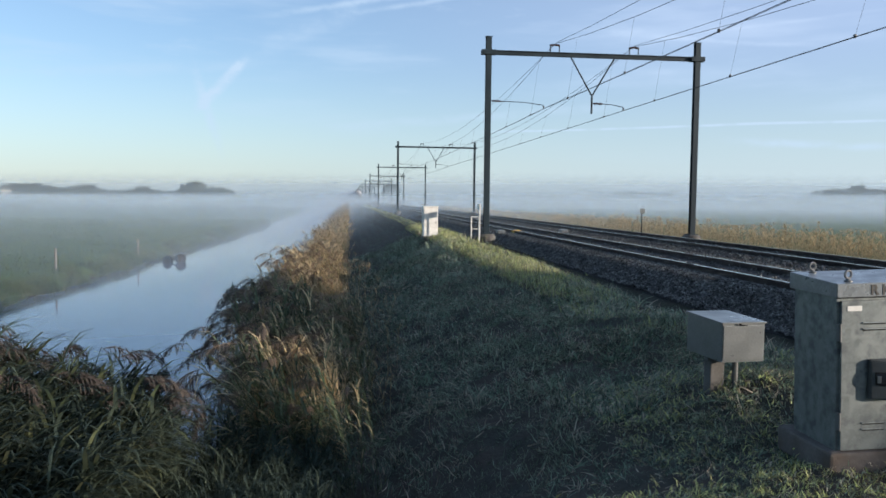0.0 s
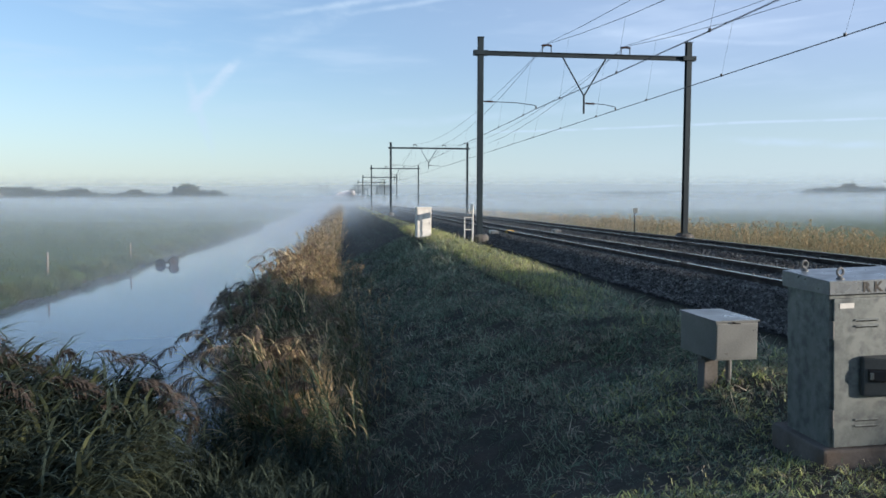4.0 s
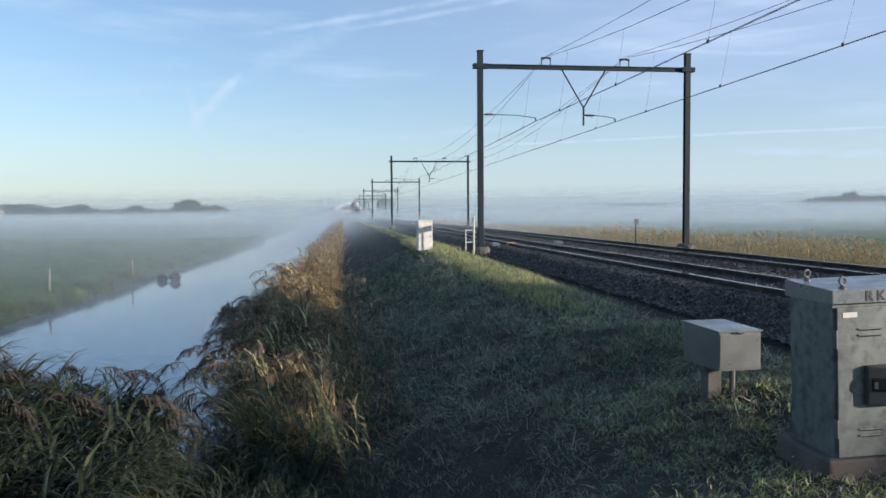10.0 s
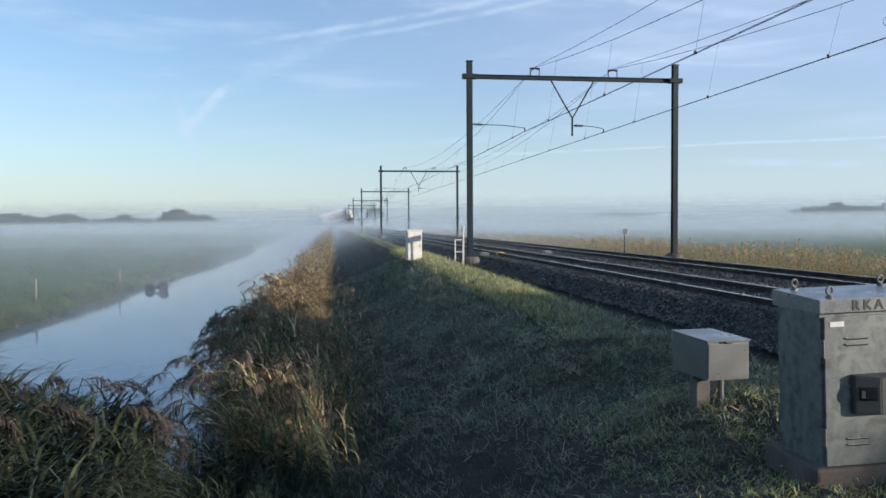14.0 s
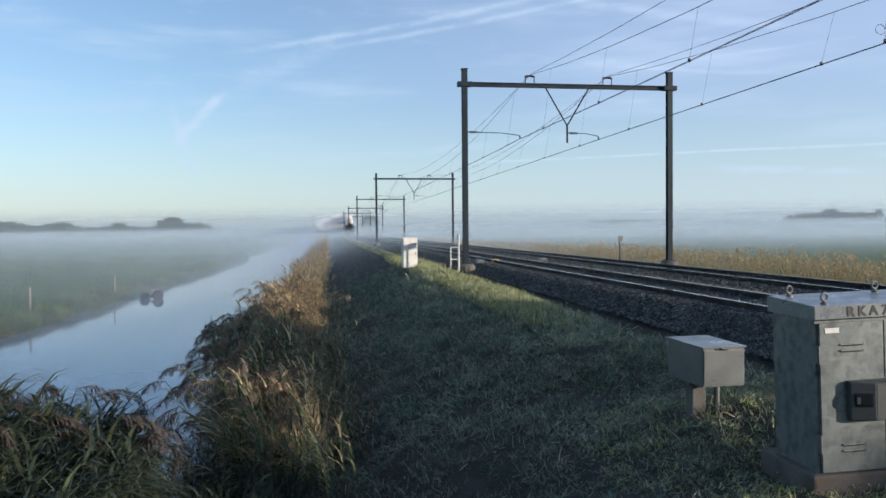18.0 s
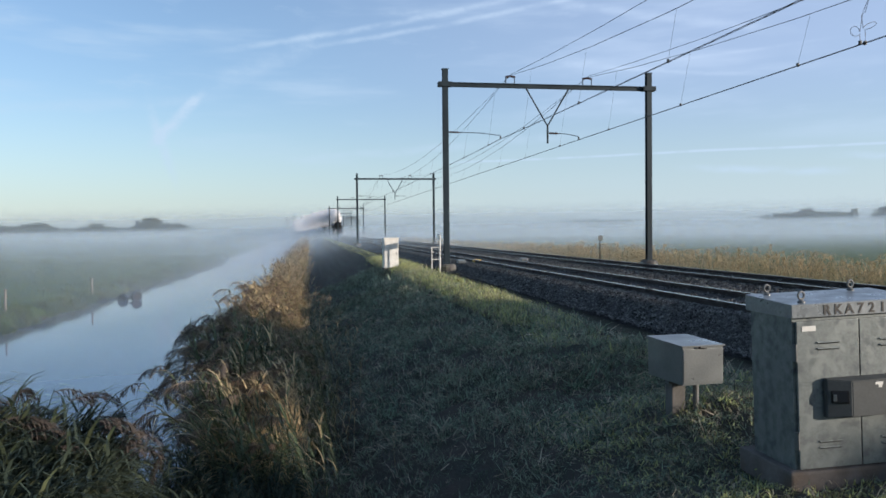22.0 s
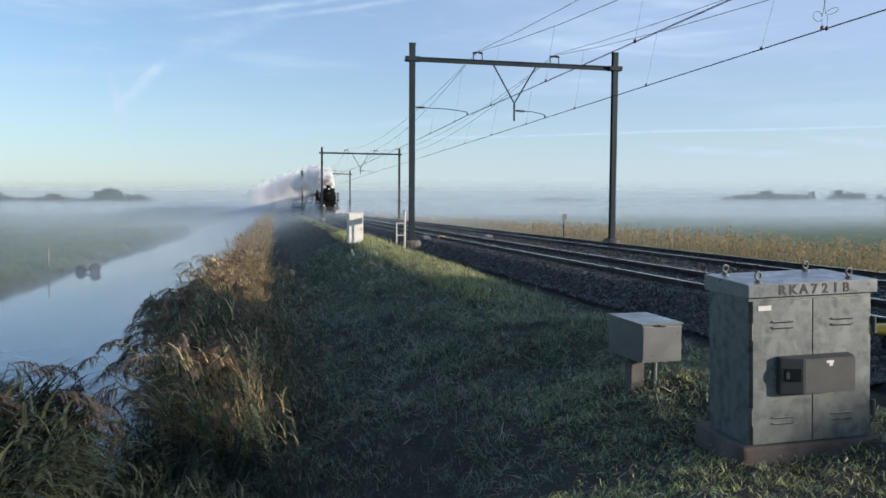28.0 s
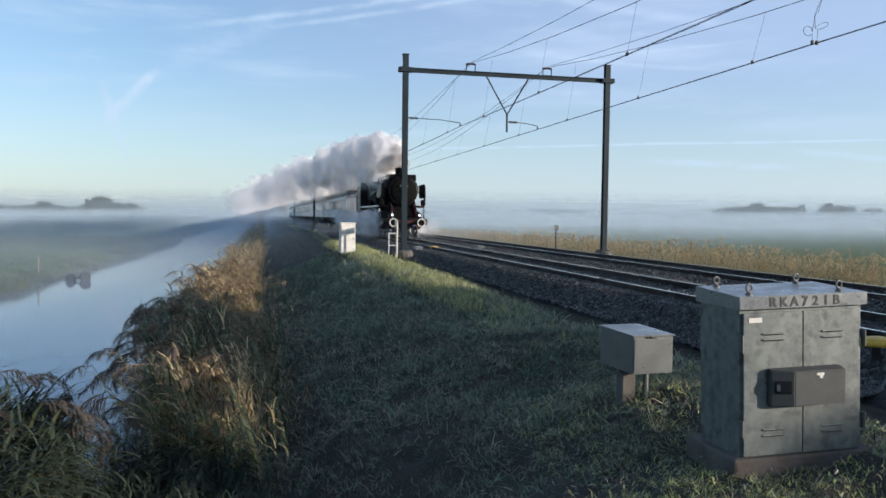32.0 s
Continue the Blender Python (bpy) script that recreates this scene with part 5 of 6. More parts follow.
def far_tree(bearing, top, dist, kind, label="dark leafy tree in a distant row above the mist", slim=0.6):
    """A tree on a bearing from the camera, its top so many degrees above eye level."""
    x = dist * math.tan(radians(bearing))
    high = math.hypot(x, dist) * math.tan(radians(top)) + EYE[2] + 1.3
    t = tagged(empty("tree", pose(x, dist, -1.3, 0, 0, 37 * kind + 50 * bearing)), label, "tree", "trees on the horizon")
    s = high / 10.0
    for nm, me in zip(("trunk", "crown"), FAR_TREES[kind % 7]):
        share(nm, me, t, Matrix.Diagonal((s * slim, s * slim, s, 1)))


ROW_WEST = [(-24.0, 0.62), (-22.5, 0.65), (-21.7, 0.83), (-20.5, 0.84), (-20.0, 0.7), (-19.1, 0.56), (-18.1, 0.82), (-17.4, 0.83), (-17.0, 0.5), (-16.4, 0.42), (-15.4, 0.40), (-14.5, 0.62), (-14.1, 0.78), (-13.8, 0.6),
            (-13.2, 0.44), (-11.9, 0.45), (-11.1, 0.95), (-10.8, 1.19), (-10.5, 0.95), (-10.1, 0.68), (-9.4, 0.8), (-8.8, 0.66), (-8.0, 0.44)]
ROW_EAST = [(32.5, 0.83), (33.8, 1.04), (34.6, 1.21), (35.4, 1.22), (36.1, 1.08), (37.1, 0.98), (37.9, 1.15), (38.2, 0.87)]
COPSE_EAST = [(39.1, 0.9), (39.4, 1.15), (39.7, 1.44), (40.0, 1.16), (40.6, 1.18), (41.1, 0.9)]


def far_rows():
    r = random.Random(5)
    for row, step, dist in ((ROW_WEST, 0.30, 725), (ROW_EAST, 0.30, 725), (COPSE_EAST, 0.27, 725), ([(44.5, 1.0), (47, 1.2), (52, 1.0)], 0.5, 725)):
        a = row[0][0]
        while a <= row[-1][0]:
            top = float(np.interp(a, [p for p, q in row], [q for p, q in row]))
            far_tree(a + r.uniform(-0.08, 0.08), top * r.uniform(0.86, 1.04), dist + r.uniform(-20, 20), r.randint(0, 6), slim=r.uniform(0.5, 0.8) * (1.5 if a < 0 else 1.0))
            a += step * r.uniform(0.8, 1.2)
    for a in (41.9, 42.4):
        far_tree(a, 0.95, 725, r.randint(0, 6), "small lone tree above the mist")
    for a in (2.75, 3.1, 3.4):
        far_tree(a, 1.08 + 0.06 * (a == 3.1), 900, r.randint(0, 6), "round bushy tree dimly seen through mist", 0.9)
    for k in range(12):
        far_tree(19.6 + 0.34 * k, 0.70 + r.uniform(-0.08, 0.05), 950, r.randint(0, 6), "far tree almost lost in the mist", 0.9)


far_rows()


def off_trees():
    """Unseen trees added across the line behind the camera, to keep the near bank in shade."""
    tr, cr = tree_meshes(140, 8.5, 10.0, 0.22, 60, 90)
    for x, y, s, wide in OFF_TREES:
        t = tagged(empty("tree", pose(x, y, -1.2, 0, 0, 50 * x)), "unseen leafy tree added across the line for shade", "tree", "trees by the road")
        for nm, me in (("trunk", tr), ("crown", cr)):
            share(nm, me, t, Matrix.Diagonal((s * wide, s * wide, s, 1)))


# each placed and scaled to shape the shade and the sun gaps
OFF_TREES = [(26, -1.6, 0.95, 1), (31, -3.4, 1.0, 1), (28, -3.0, 0.8, 1), (28, -6.0, 0.6, 1), (28.5, -9.0, 0.53, 1), (29.0, -9.8, 0.65, 0.45), (28, -16.7, 0.97, 1), (29, -20.5, 1.05, 1)]
off_trees()


def far_poles():
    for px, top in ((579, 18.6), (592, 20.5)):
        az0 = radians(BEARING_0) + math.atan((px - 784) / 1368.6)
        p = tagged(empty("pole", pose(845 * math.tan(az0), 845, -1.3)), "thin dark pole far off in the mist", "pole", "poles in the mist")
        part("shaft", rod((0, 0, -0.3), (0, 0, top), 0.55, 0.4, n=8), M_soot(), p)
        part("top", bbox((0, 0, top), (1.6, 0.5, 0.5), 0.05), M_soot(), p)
    p = tagged(empty("tower", pose(715 * math.tan(radians(-11.62)), 715, -1.3)), "small dark tower among distant trees", "tower")
    part("shaft", bbox((0, 0, 6.5), (2.4, 2.4, 13.6), 0.05), M_soot(), p)
    part("cap", bbox((0, 0, 13.5), (3.0, 3.0, 0.8), 0.05), M_soot(), p)
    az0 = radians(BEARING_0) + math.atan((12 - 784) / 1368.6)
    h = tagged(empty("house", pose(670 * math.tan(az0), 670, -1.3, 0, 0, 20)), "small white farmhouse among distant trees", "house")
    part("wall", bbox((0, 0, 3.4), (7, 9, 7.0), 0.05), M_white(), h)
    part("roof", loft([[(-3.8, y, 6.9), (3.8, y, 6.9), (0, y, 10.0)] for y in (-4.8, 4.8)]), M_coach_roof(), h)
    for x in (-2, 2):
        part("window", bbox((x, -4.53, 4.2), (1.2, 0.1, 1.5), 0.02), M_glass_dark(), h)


far_poles()

# ---- the steam train: local y runs back from the front buffers, x to the right as the camera sees it ----
TRAIN_X, FRONT_AT_END, SPEED = 8.667, 47.0, 17.75


def tube(y0, y1, z, r0, r1=None, n=28, bm=None, x=0.0):
    return rod((x, y0, z), (x, y1, z), r0, r1, n, bm)


def smooth(ob):
    for p in ob.data.polygons:
        p.use_smooth = len(p.vertices) == 4
    return ob


def wheel(parent, x, y, r, spokes, mat, name="wheel", wide=0.14):
    """A spoked or plain disc wheel on its own hub, turning about x."""
    hub = empty(name, pose(x, y, r))
    hub.parent = parent
    m = pose(0, 0, 0, 0, 90, 0)
    tyre = turned([(r - 0.09, -wide / 2), (r, -wide / 2), (r, wide / 2), (r - 0.09, wide / 2)], 32, m=m)
    part("tyre", tyre, M_railhead() if spokes else M_soot(), hub)
    body = turned([(0.16 * r + 0.04, -wide * 0.6), (0.16 * r + 0.08, 0), (0.16 * r + 0.04, wide * 0.6)], 16, m=m)
    if spokes:
        for k in range(spokes):
            a = 2 * math.pi * k / spokes
            rod((0, 0.12 * r * math.cos(a), 0.12 * r * math.sin(a)), (0, (r - 0.08) * math.cos(a), (r - 0.08) * math.sin(a)), 0.032, 0.024, 6, body)
        bbox((0, -0.62 * r, 0), (0.07, 0.34 * r, 0.9 * r), 0.02, body)
    else:
        turned([(r - 0.085, -0.02), (r - 0.085, 0.02)], 24, body, m)
    part("wheel_body", body, mat, hub)
    return hub


ROLLING = []   # hub, radius


def locomotive():
    L = tagged(empty("steam_locomotive", pose(TRAIN_X, 600, 0)), "black express steam locomotive with a red-striped beam and lit lamps", "locomotive")
    smooth(part("smokebox", turned([(0.90, 1.62), (0.985, 1.66), (0.985, 4.0), (0.97, 4.02)], 40, m=pose(0, 0, 3.10, -90)), M_soot(), L))
    smooth(part("boiler", turned([(0.965, 4.0), (0.965, 7.0), (1.0, 9.2), (1.0, 11.7)], 40, m=pose(0, 0, 3.10, -90)), M_black(), L))
    for y in (4.9, 6.0, 7.1, 8.2, 9.3, 10.4):
        part("boiler_band", ring(0.975 + 0.01 * (y > 8), 0.02, 40, 6, m=pose(0, y, 3.10, 90)), M_black(), L)
    door = part("smokebox_door", turned([(0.88, 0.0), (0.87, -0.05), (0.70, -0.14), (0.40, -0.21), (0.05, -0.24)], 36, m=pose(0, 1.64, 3.05, -90)), M_soot(), L)
    smooth(door)
    part("door_ring", ring(0.89, 0.03, 40, 8, m=pose(0, 1.63, 3.05, 90)), M_black(), door)
    for a in range(0, 360, 30):
        part("door_clip", bbox((0.84 * math.cos(radians(a)), 1.56, 3.05 + 0.84 * math.sin(radians(a))), (0.07, 0.08, 0.07), 0.01), M_soot(), door)
    dart = rod((0, 1.40, 3.05), (0, 1.22, 3.05), 0.05, n=10)
    rod((-0.02, 1.25, 3.05), (0.18, 1.25, 3.20), 0.018, n=6, bm=dart)
    part("door_handle", dart, M_rail(), door)
    part("number_plate", bbox((0, 1.38, 3.36), (0.62, 0.03, 0.15), 0.005), M_black(), door, "plate with blank pale bars")
    for k in range(5):
        part("plate_bar", bbox((-0.22 + 0.11 * k, 1.36, 3.36), (0.06, 0.01, 0.09)), M_zinc_plain(), door)
    smooth(part("chimney", turned([(0.42, 3.95), (0.36, 4.06), (0.33, 4.2), (0.34, 4.48), (0.38, 4.54), (0.38, 4.58), (0.31, 4.585)], 28, m=Matrix.Translation((0, 2.75, 0))), M_soot(), L))
    for y, r, h in ((6.5, 0.42, 4.36), (8.6, 0.40, 4.32)):
        smooth(part("dome", turned([(r + 0.1, 3.98), (r, 4.08), (r, h - 0.14), (r * 0.75, h - 0.04), (r * 0.3, h)], 24, m=Matrix.Translation((0, y, 0))), M_black(), L))
    part("feedwater_heater", rod((-0.85, 1.95, 3.92), (0.85, 1.95, 3.92), 0.20, n=20), M_soot(), L)
    for s in (-1, 1):
        for dx, dz in ((0.45, 4.10), (0.55, 4.02)):
            rail = rod((s * 1.02, 3.6, 3.25 + (dz - 4)), (s * 1.02, 11.3, 3.30 + (dz - 4)), 0.02, n=6)
            part("hand_rail", rail, M_rail(), L)
        # wing plates beside the smokebox
        w = loft([[(s * (1.40 - 0.03 * (z - 2.5) + d), 1.45 + c, z) for z, c in ((2.62, 0.42), (2.80, 0.10), (3.30, 0.06), (3.50, 0.34), (3.52, 1.9), (3.36, 2.05), (2.78, 2.05), (2.62, 1.85))] for d in (0.0, 0.05)])
        part("smoke_deflector", w, M_black(), L)
        for y in (1.6, 3.3):
            part("deflector_stay", rod((s * 0.9, y, 3.35), (s * 1.36, y, 3.2), 0.025, n=6), M_soot(), L)
        # running board with its pale edge
        part("running_board", bbox((s * 1.22, 6.9, 2.12), (0.56, 9.4, 0.05), 0.008), M_black(), L)
        part("board_edge", bbox((s * 1.505, 6.9, 2.08), (0.02, 9.4, 0.13), 0.004), M_zinc_plain(), L, "pale edge of the running board")
        part("board_front", bbox((s * 1.20, 2.2, 2.10), (0.56, 0.02, 0.07), 0.004), M_red(), L)
        part("cylinder", tube(2.55, 3.95, 1.02, 0.42, n=24, x=s * 1.12), M_black(), L)
        part("valve_chest", tube(2.45, 4.05, 1.55, 0.24, n=20, x=s * 1.05), M_black(), L)
        part("cylinder_cover", tube(2.48, 2.56, 1.02, 0.36, n=24, x=s * 1.12), M_rail(), L)
        part("slide_bar", bbox((s * 1.12, 4.9, 1.22), (0.09, 1.8, 0.07), 0.01), M_rail(), L)
        part("steam_pipe", rod((s * 0.80, 3.0, 2.75), (s * 1.05, 3.05, 1.7), 0.15, n=14), M_soot(), L)
        part("frame_plate", bbox((s * 0.52, 7.0, 1.15), (0.05, 11.6, 0.75), 0.01), M_red(), L, "red main frame plate")
        part("step", bbox((s * 1.25, 1.35, 1.35), (0.42, 0.28, 0.03), 0.006), M_soot(), L)
        part("step_stay", rod((s * 1.25, 1.35, 1.35), (s * 1.25, 1.35, 2.1), 0.02, n=6), M_soot(), L)
        # buffers with white rims
        b = part("buffer", turned([(0.11, 0.62), (0.16, 0.60), (0.16, 0.42), (0.09, 0.40), (0.09, 0.07), (0.24, 0.05), (0.255, 0.02), (0.22, 0.0)], 24, m=pose(s * 0.875, 0, 1.05, -90)), M_soot(), L)
        part("buffer_rim", ring(0.225, 0.036, 28, 8, m=pose(s * 0.875, 0.02, 1.05, 90)), M_white(), b, "white painted buffer rim")
        lamp = part("headlamp", turned([(0.10, 0.20), (0.14, 0.14), (0.15, 0.0), (0.13, -0.02)], 20, m=pose(s * 0.86, 0.62, 1.52, -90)), M_black(), L)
        part("lamp_glass", turned([(0.06, 0.0), (0.05, -0.02), (0.015, -0.03)], 18, m=pose(s * 0.86, 0.595, 1.52, -90)), glow("lit_lamp", (1.0, 0.95, 0.85), 2.6), lamp, "lit white lamp glass")
        part("lamp_stand", rod((s * 0.86, 0.72, 1.28), (s * 0.86, 0.72, 1.42), 0.03, n=8), M_soot(), lamp)
        pump = rod((s * 1.12, 4.6, 2.18), (s * 1.12, 4.6, 2.95), 0.17, n=14)
        rod((s * 1.12, 4.6, 2.95), (s * 1.12, 4.6, 3.15), 0.12, n=12, bm=pump)
        part("air_pump", pump, M_soot(), L)
        part("hose", rod((s * 0.35, 0.52, 1.0), (s * 0.35, 0.40, 0.45), 0.035, n=8), M_rubber(), L)
        part("rail_guard", bbox((s * 0.75, 0.9, 0.42), (0.06, 0.14, 0.55), 0.01), M_soot(), L)
        part("cab_side", bbox((s * 1.46, 12.85, 2.75), (0.04, 2.0, 1.9), 0.01), M_black(), L)
        win = part("cab_window", bbox((s * 1.485, 12.65, 3.25), (0.012, 0.62, 0.55), 0.005), M_glass_dark(), L)
        part("window_frame", bbox((s * 1.483, 12.65, 3.25), (0.010, 0.72, 0.65), 0.005), M_zinc_dark(), win)
        part("number_panel", bbox((s * 1.485, 12.85, 2.55), (0.010, 0.8, 0.22), 0.003), M_black(), L)
        for k in range(5):
            part("panel_bar", bbox((s * 1.493, 12.58 + 0.14 * k, 2.55), (0.008, 0.08, 0.13)), M_zinc_plain(), L)
        part("cab_steps", bbox((s * 1.35, 13.7, 1.05), (0.3, 0.35, 1.1), 0.02), M_soot(), L)
    part("upper_lamp", turned([(0.10, 0.20), (0.13, 0.14), (0.14, 0.0), (0.12, -0.02)], 20, m=pose(0, 1.52, 4.02, -90)), M_black(), L)
    part("upper_lamp_glass", turned([(0.06, 0.0), (0.05, -0.02), (0.015, -0.03)], 18, m=pose(0, 1.49, 4.02, -90)), glow("lit_lamp", (1.0, 0.95, 0.85), 2.6), L, "lit white lamp glass")
    beam = part("buffer_beam", bbox((0, 0.72, 1.10), (2.80, 0.10, 0.36), 0.012), M_black(), L)
    part("beam_stripe", bbox((0, 0.666, 1.10), (2.3, 0.012, 0.13), 0.004), M_red(), beam, "dull red stripe along the beam")
    part("front_platform", bbox((0, 1.15, 1.36), (2.7, 0.9, 0.04), 0.006), M_soot(), L)
    part("front_apron", loft([[(-0.62, 0.95, 1.38), (0.62, 0.95, 1.38), (0.62, 0.99, 1.38), (-0.62, 0.99, 1.38)], [(-0.70, 1.7, 2.05), (0.70, 1.7, 2.05), (0.70, 1.74, 2.05), (-0.70, 1.74, 2.05)]]), M_soot(), L)
    for s in (-1, 1):
        part("frame_horn", loft([[(s * 0.72 + d, y, z) for y, z in ((0.8, 1.38), (1.9, 1.38), (1.9, 2.2), (1.5, 2.1))] for d in (-0.02, 0.02)]), M_red(), L, "red sloping frame end")
        part("front_handrail", rod((s * 1.18, 0.8, 1.36), (s * 1.18, 0.8, 2.05), 0.018, n=6), M_soot(), L)
        part("front_ladder", bbox((s * 1.32, 1.05, 1.72), (0.26, 0.04, 0.04), 0.008), M_soot(), L)
        pipe = rod((s * 1.38, 1.9, 2.1), (s * 1.42, 1.7, 2.75), 0.06, n=8)
        rod((s * 1.42, 1.7, 2.75), (s * 1.05, 2.0, 3.0), 0.05, n=8, bm=pipe)
        part("feed_pipe", pipe, M_soot(), L)
        part("injector", bbox((s * 1.34, 1.85, 2.32), (0.26, 0.4, 0.36), 0.06), M_soot(), L)
        part("sand_pipe", rod((s * 1.05, 5.2, 4.0), (s * 1.18, 6.0, 2.15), 0.035, n=6), M_rail(), L)
        part("boiler_pipe", rod((s * 1.06, 3.2, 3.45), (s * 1.06, 9.5, 2.75), 0.07, n=8), M_rail(), L)
    hook = rod((0, 0.68, 1.05), (0, 0.38, 1.05), 0.04, n=8)
    rod((0, 0.40, 1.05), (0, 0.36, 0.55), 0.035, n=8, bm=hook)
    part("coupling_hook", hook, M_soot(), L)
    part("saddle", bbox((0, 2.9, 2.15), (1.3, 1.9, 0.5), 0.04), M_soot(), L)
    part("firebox", bbox((0, 10.9, 2.0), (1.9, 2.4, 1.3), 0.06), M_soot(), L)
    part("ash_pan", bbox((0, 10.9, 1.1), (1.4, 2.2, 0.6), 0.05), M_soot(), L)
    part("cab_front", bbox((0, 11.9, 2.9), (2.92, 0.05, 2.1), 0.01), M_black(), L)
    roof = loft([[(1.52 * math.sin(a), y, 3.0 + 1.28 * math.cos(a)) for a in [radians(-62 + 12.4 * k) for k in range(11)]] +
                 [(1.48 * math.sin(a), y, 2.96 + 1.26 * math.cos(a)) for a in [radians(62 - 12.4 * k) for k in range(11)]] for y in (11.8, 14.2)])
    part("cab_roof", roof, M_black(), L)
    part("cab_floor", bbox((0, 13.0, 1.75), (2.9, 2.3, 0.1), 0.01), M_soot(), L)
    for y, r, sp in ((2.1, 0.5, 10), (4.35, 0.5, 10), (12.9, 0.62, 12)):
        for s in (-0.80, 0.80):
            ROLLING.append((wheel(L, s, y, r, sp, M_red()), r, 0))
    for y in (6.05, 8.2, 10.35):
        for s in (-0.80, 0.80):
            ROLLING.append((wheel(L, s, y, 1.0, 16, M_red(), "driving_wheel"), 1.0, 0 if s < 0 else 90))
    rods = []
    for s in (-1, 1):
        c = bbox((0, 0, 0), (0.06, 4.5, 0.13), 0.02)
        for y in (-2.15, 0, 2.15):
            rod((-0.06, y, 0), (0.06, y, 0), 0.11, n=14, bm=c)
        rr = part("coupling_rod", c, M_railhead(), L, "bright steel coupling rod")
        rods.append((rr, s))
        rr.matrix_basis = pose(s * 0.96, 8.2, 1.0)
    for y in (3.2, 7.1, 9.3):
        part("axle_stay", bbox((0, y, 1.0), (1.1, 0.12, 0.5), 0.02), M_soot(), L)
    return L, rods


def tender():
    T = tagged(empty("tender", pose(TRAIN_X, 615, 0)), "glossy black four-axle coal tender behind the locomotive", "tender")
    body = loft([[(-1.46, y, 1.25), (1.46, y, 1.25), (1.46, y, 3.05), (1.30, y, 3.28), (0.85, y, 3.45), (-0.85, y, 3.45), (-1.30, y, 3.28), (-1.46, y, 3.05)] for y in (0.15, 8.0)])
    part("water_tank", body, M_gloss(), T)
    coal = bmesh.new()
    bmesh.ops.create_grid(coal, x_segments=18, y_segments=36, size=1.0, matrix=pose(0, 3.6, 3.42) @ Matrix.Diagonal((1.05, 2.9, 1, 1)))
    rr = random.Random(3)
    for v in coal.verts:
        v.co.z += 0.32 * math.exp(-((v.co.x) / 0.8) ** 2) + rr.uniform(0, 0.13)
    part("coal", coal, M_soot(), T, "heap of black coal")
    part("frame", bbox((0, 4.1, 1.08), (2.3, 8.0, 0.28), 0.02), M_red(), T)
    part("underframe", bbox((0, 4.1, 0.78), (1.2, 7.0, 0.4), 0.02), M_soot(), T)
    for s in (-1, 1):
        part("side_rib", bbox((s * 1.472, 4.1, 2.98), (0.03, 7.8, 0.05), 0.005), M_black(), T)
        part("ladder", bbox((s * 1.2, 8.06, 2.2), (0.4, 0.05, 1.9), 0.01), M_soot(), T)
        part("buffer", turned([(0.1, 0.0), (0.1, 0.4), (0.24, 0.42), (0.22, 0.46)], 18, m=pose(s * 0.875, 8.0, 1.05, -90)), M_soot(), T)
    for y in (1.3, 3.1, 5.1, 6.9):
        for s in (-0.80, 0.80):
            ROLLING.append((wheel(T, s, y, 0.5, 10, M_red()), 0.5, 0))
        for s in (-1, 1):
            part("axle_box", bbox((s * 1.02, y, 0.52), (0.2, 0.3, 0.28), 0.02), M_soot(), T)
    return T


def M_gloss():
    return material("polished_black_paint", (0.012, 0.012, 0.014), (0.018, 0.018, 0.02), rough=0.16, scale=1, fine=20, bump=0.01, spec=0.7, rough_var=0.05)


COACH = 26.4


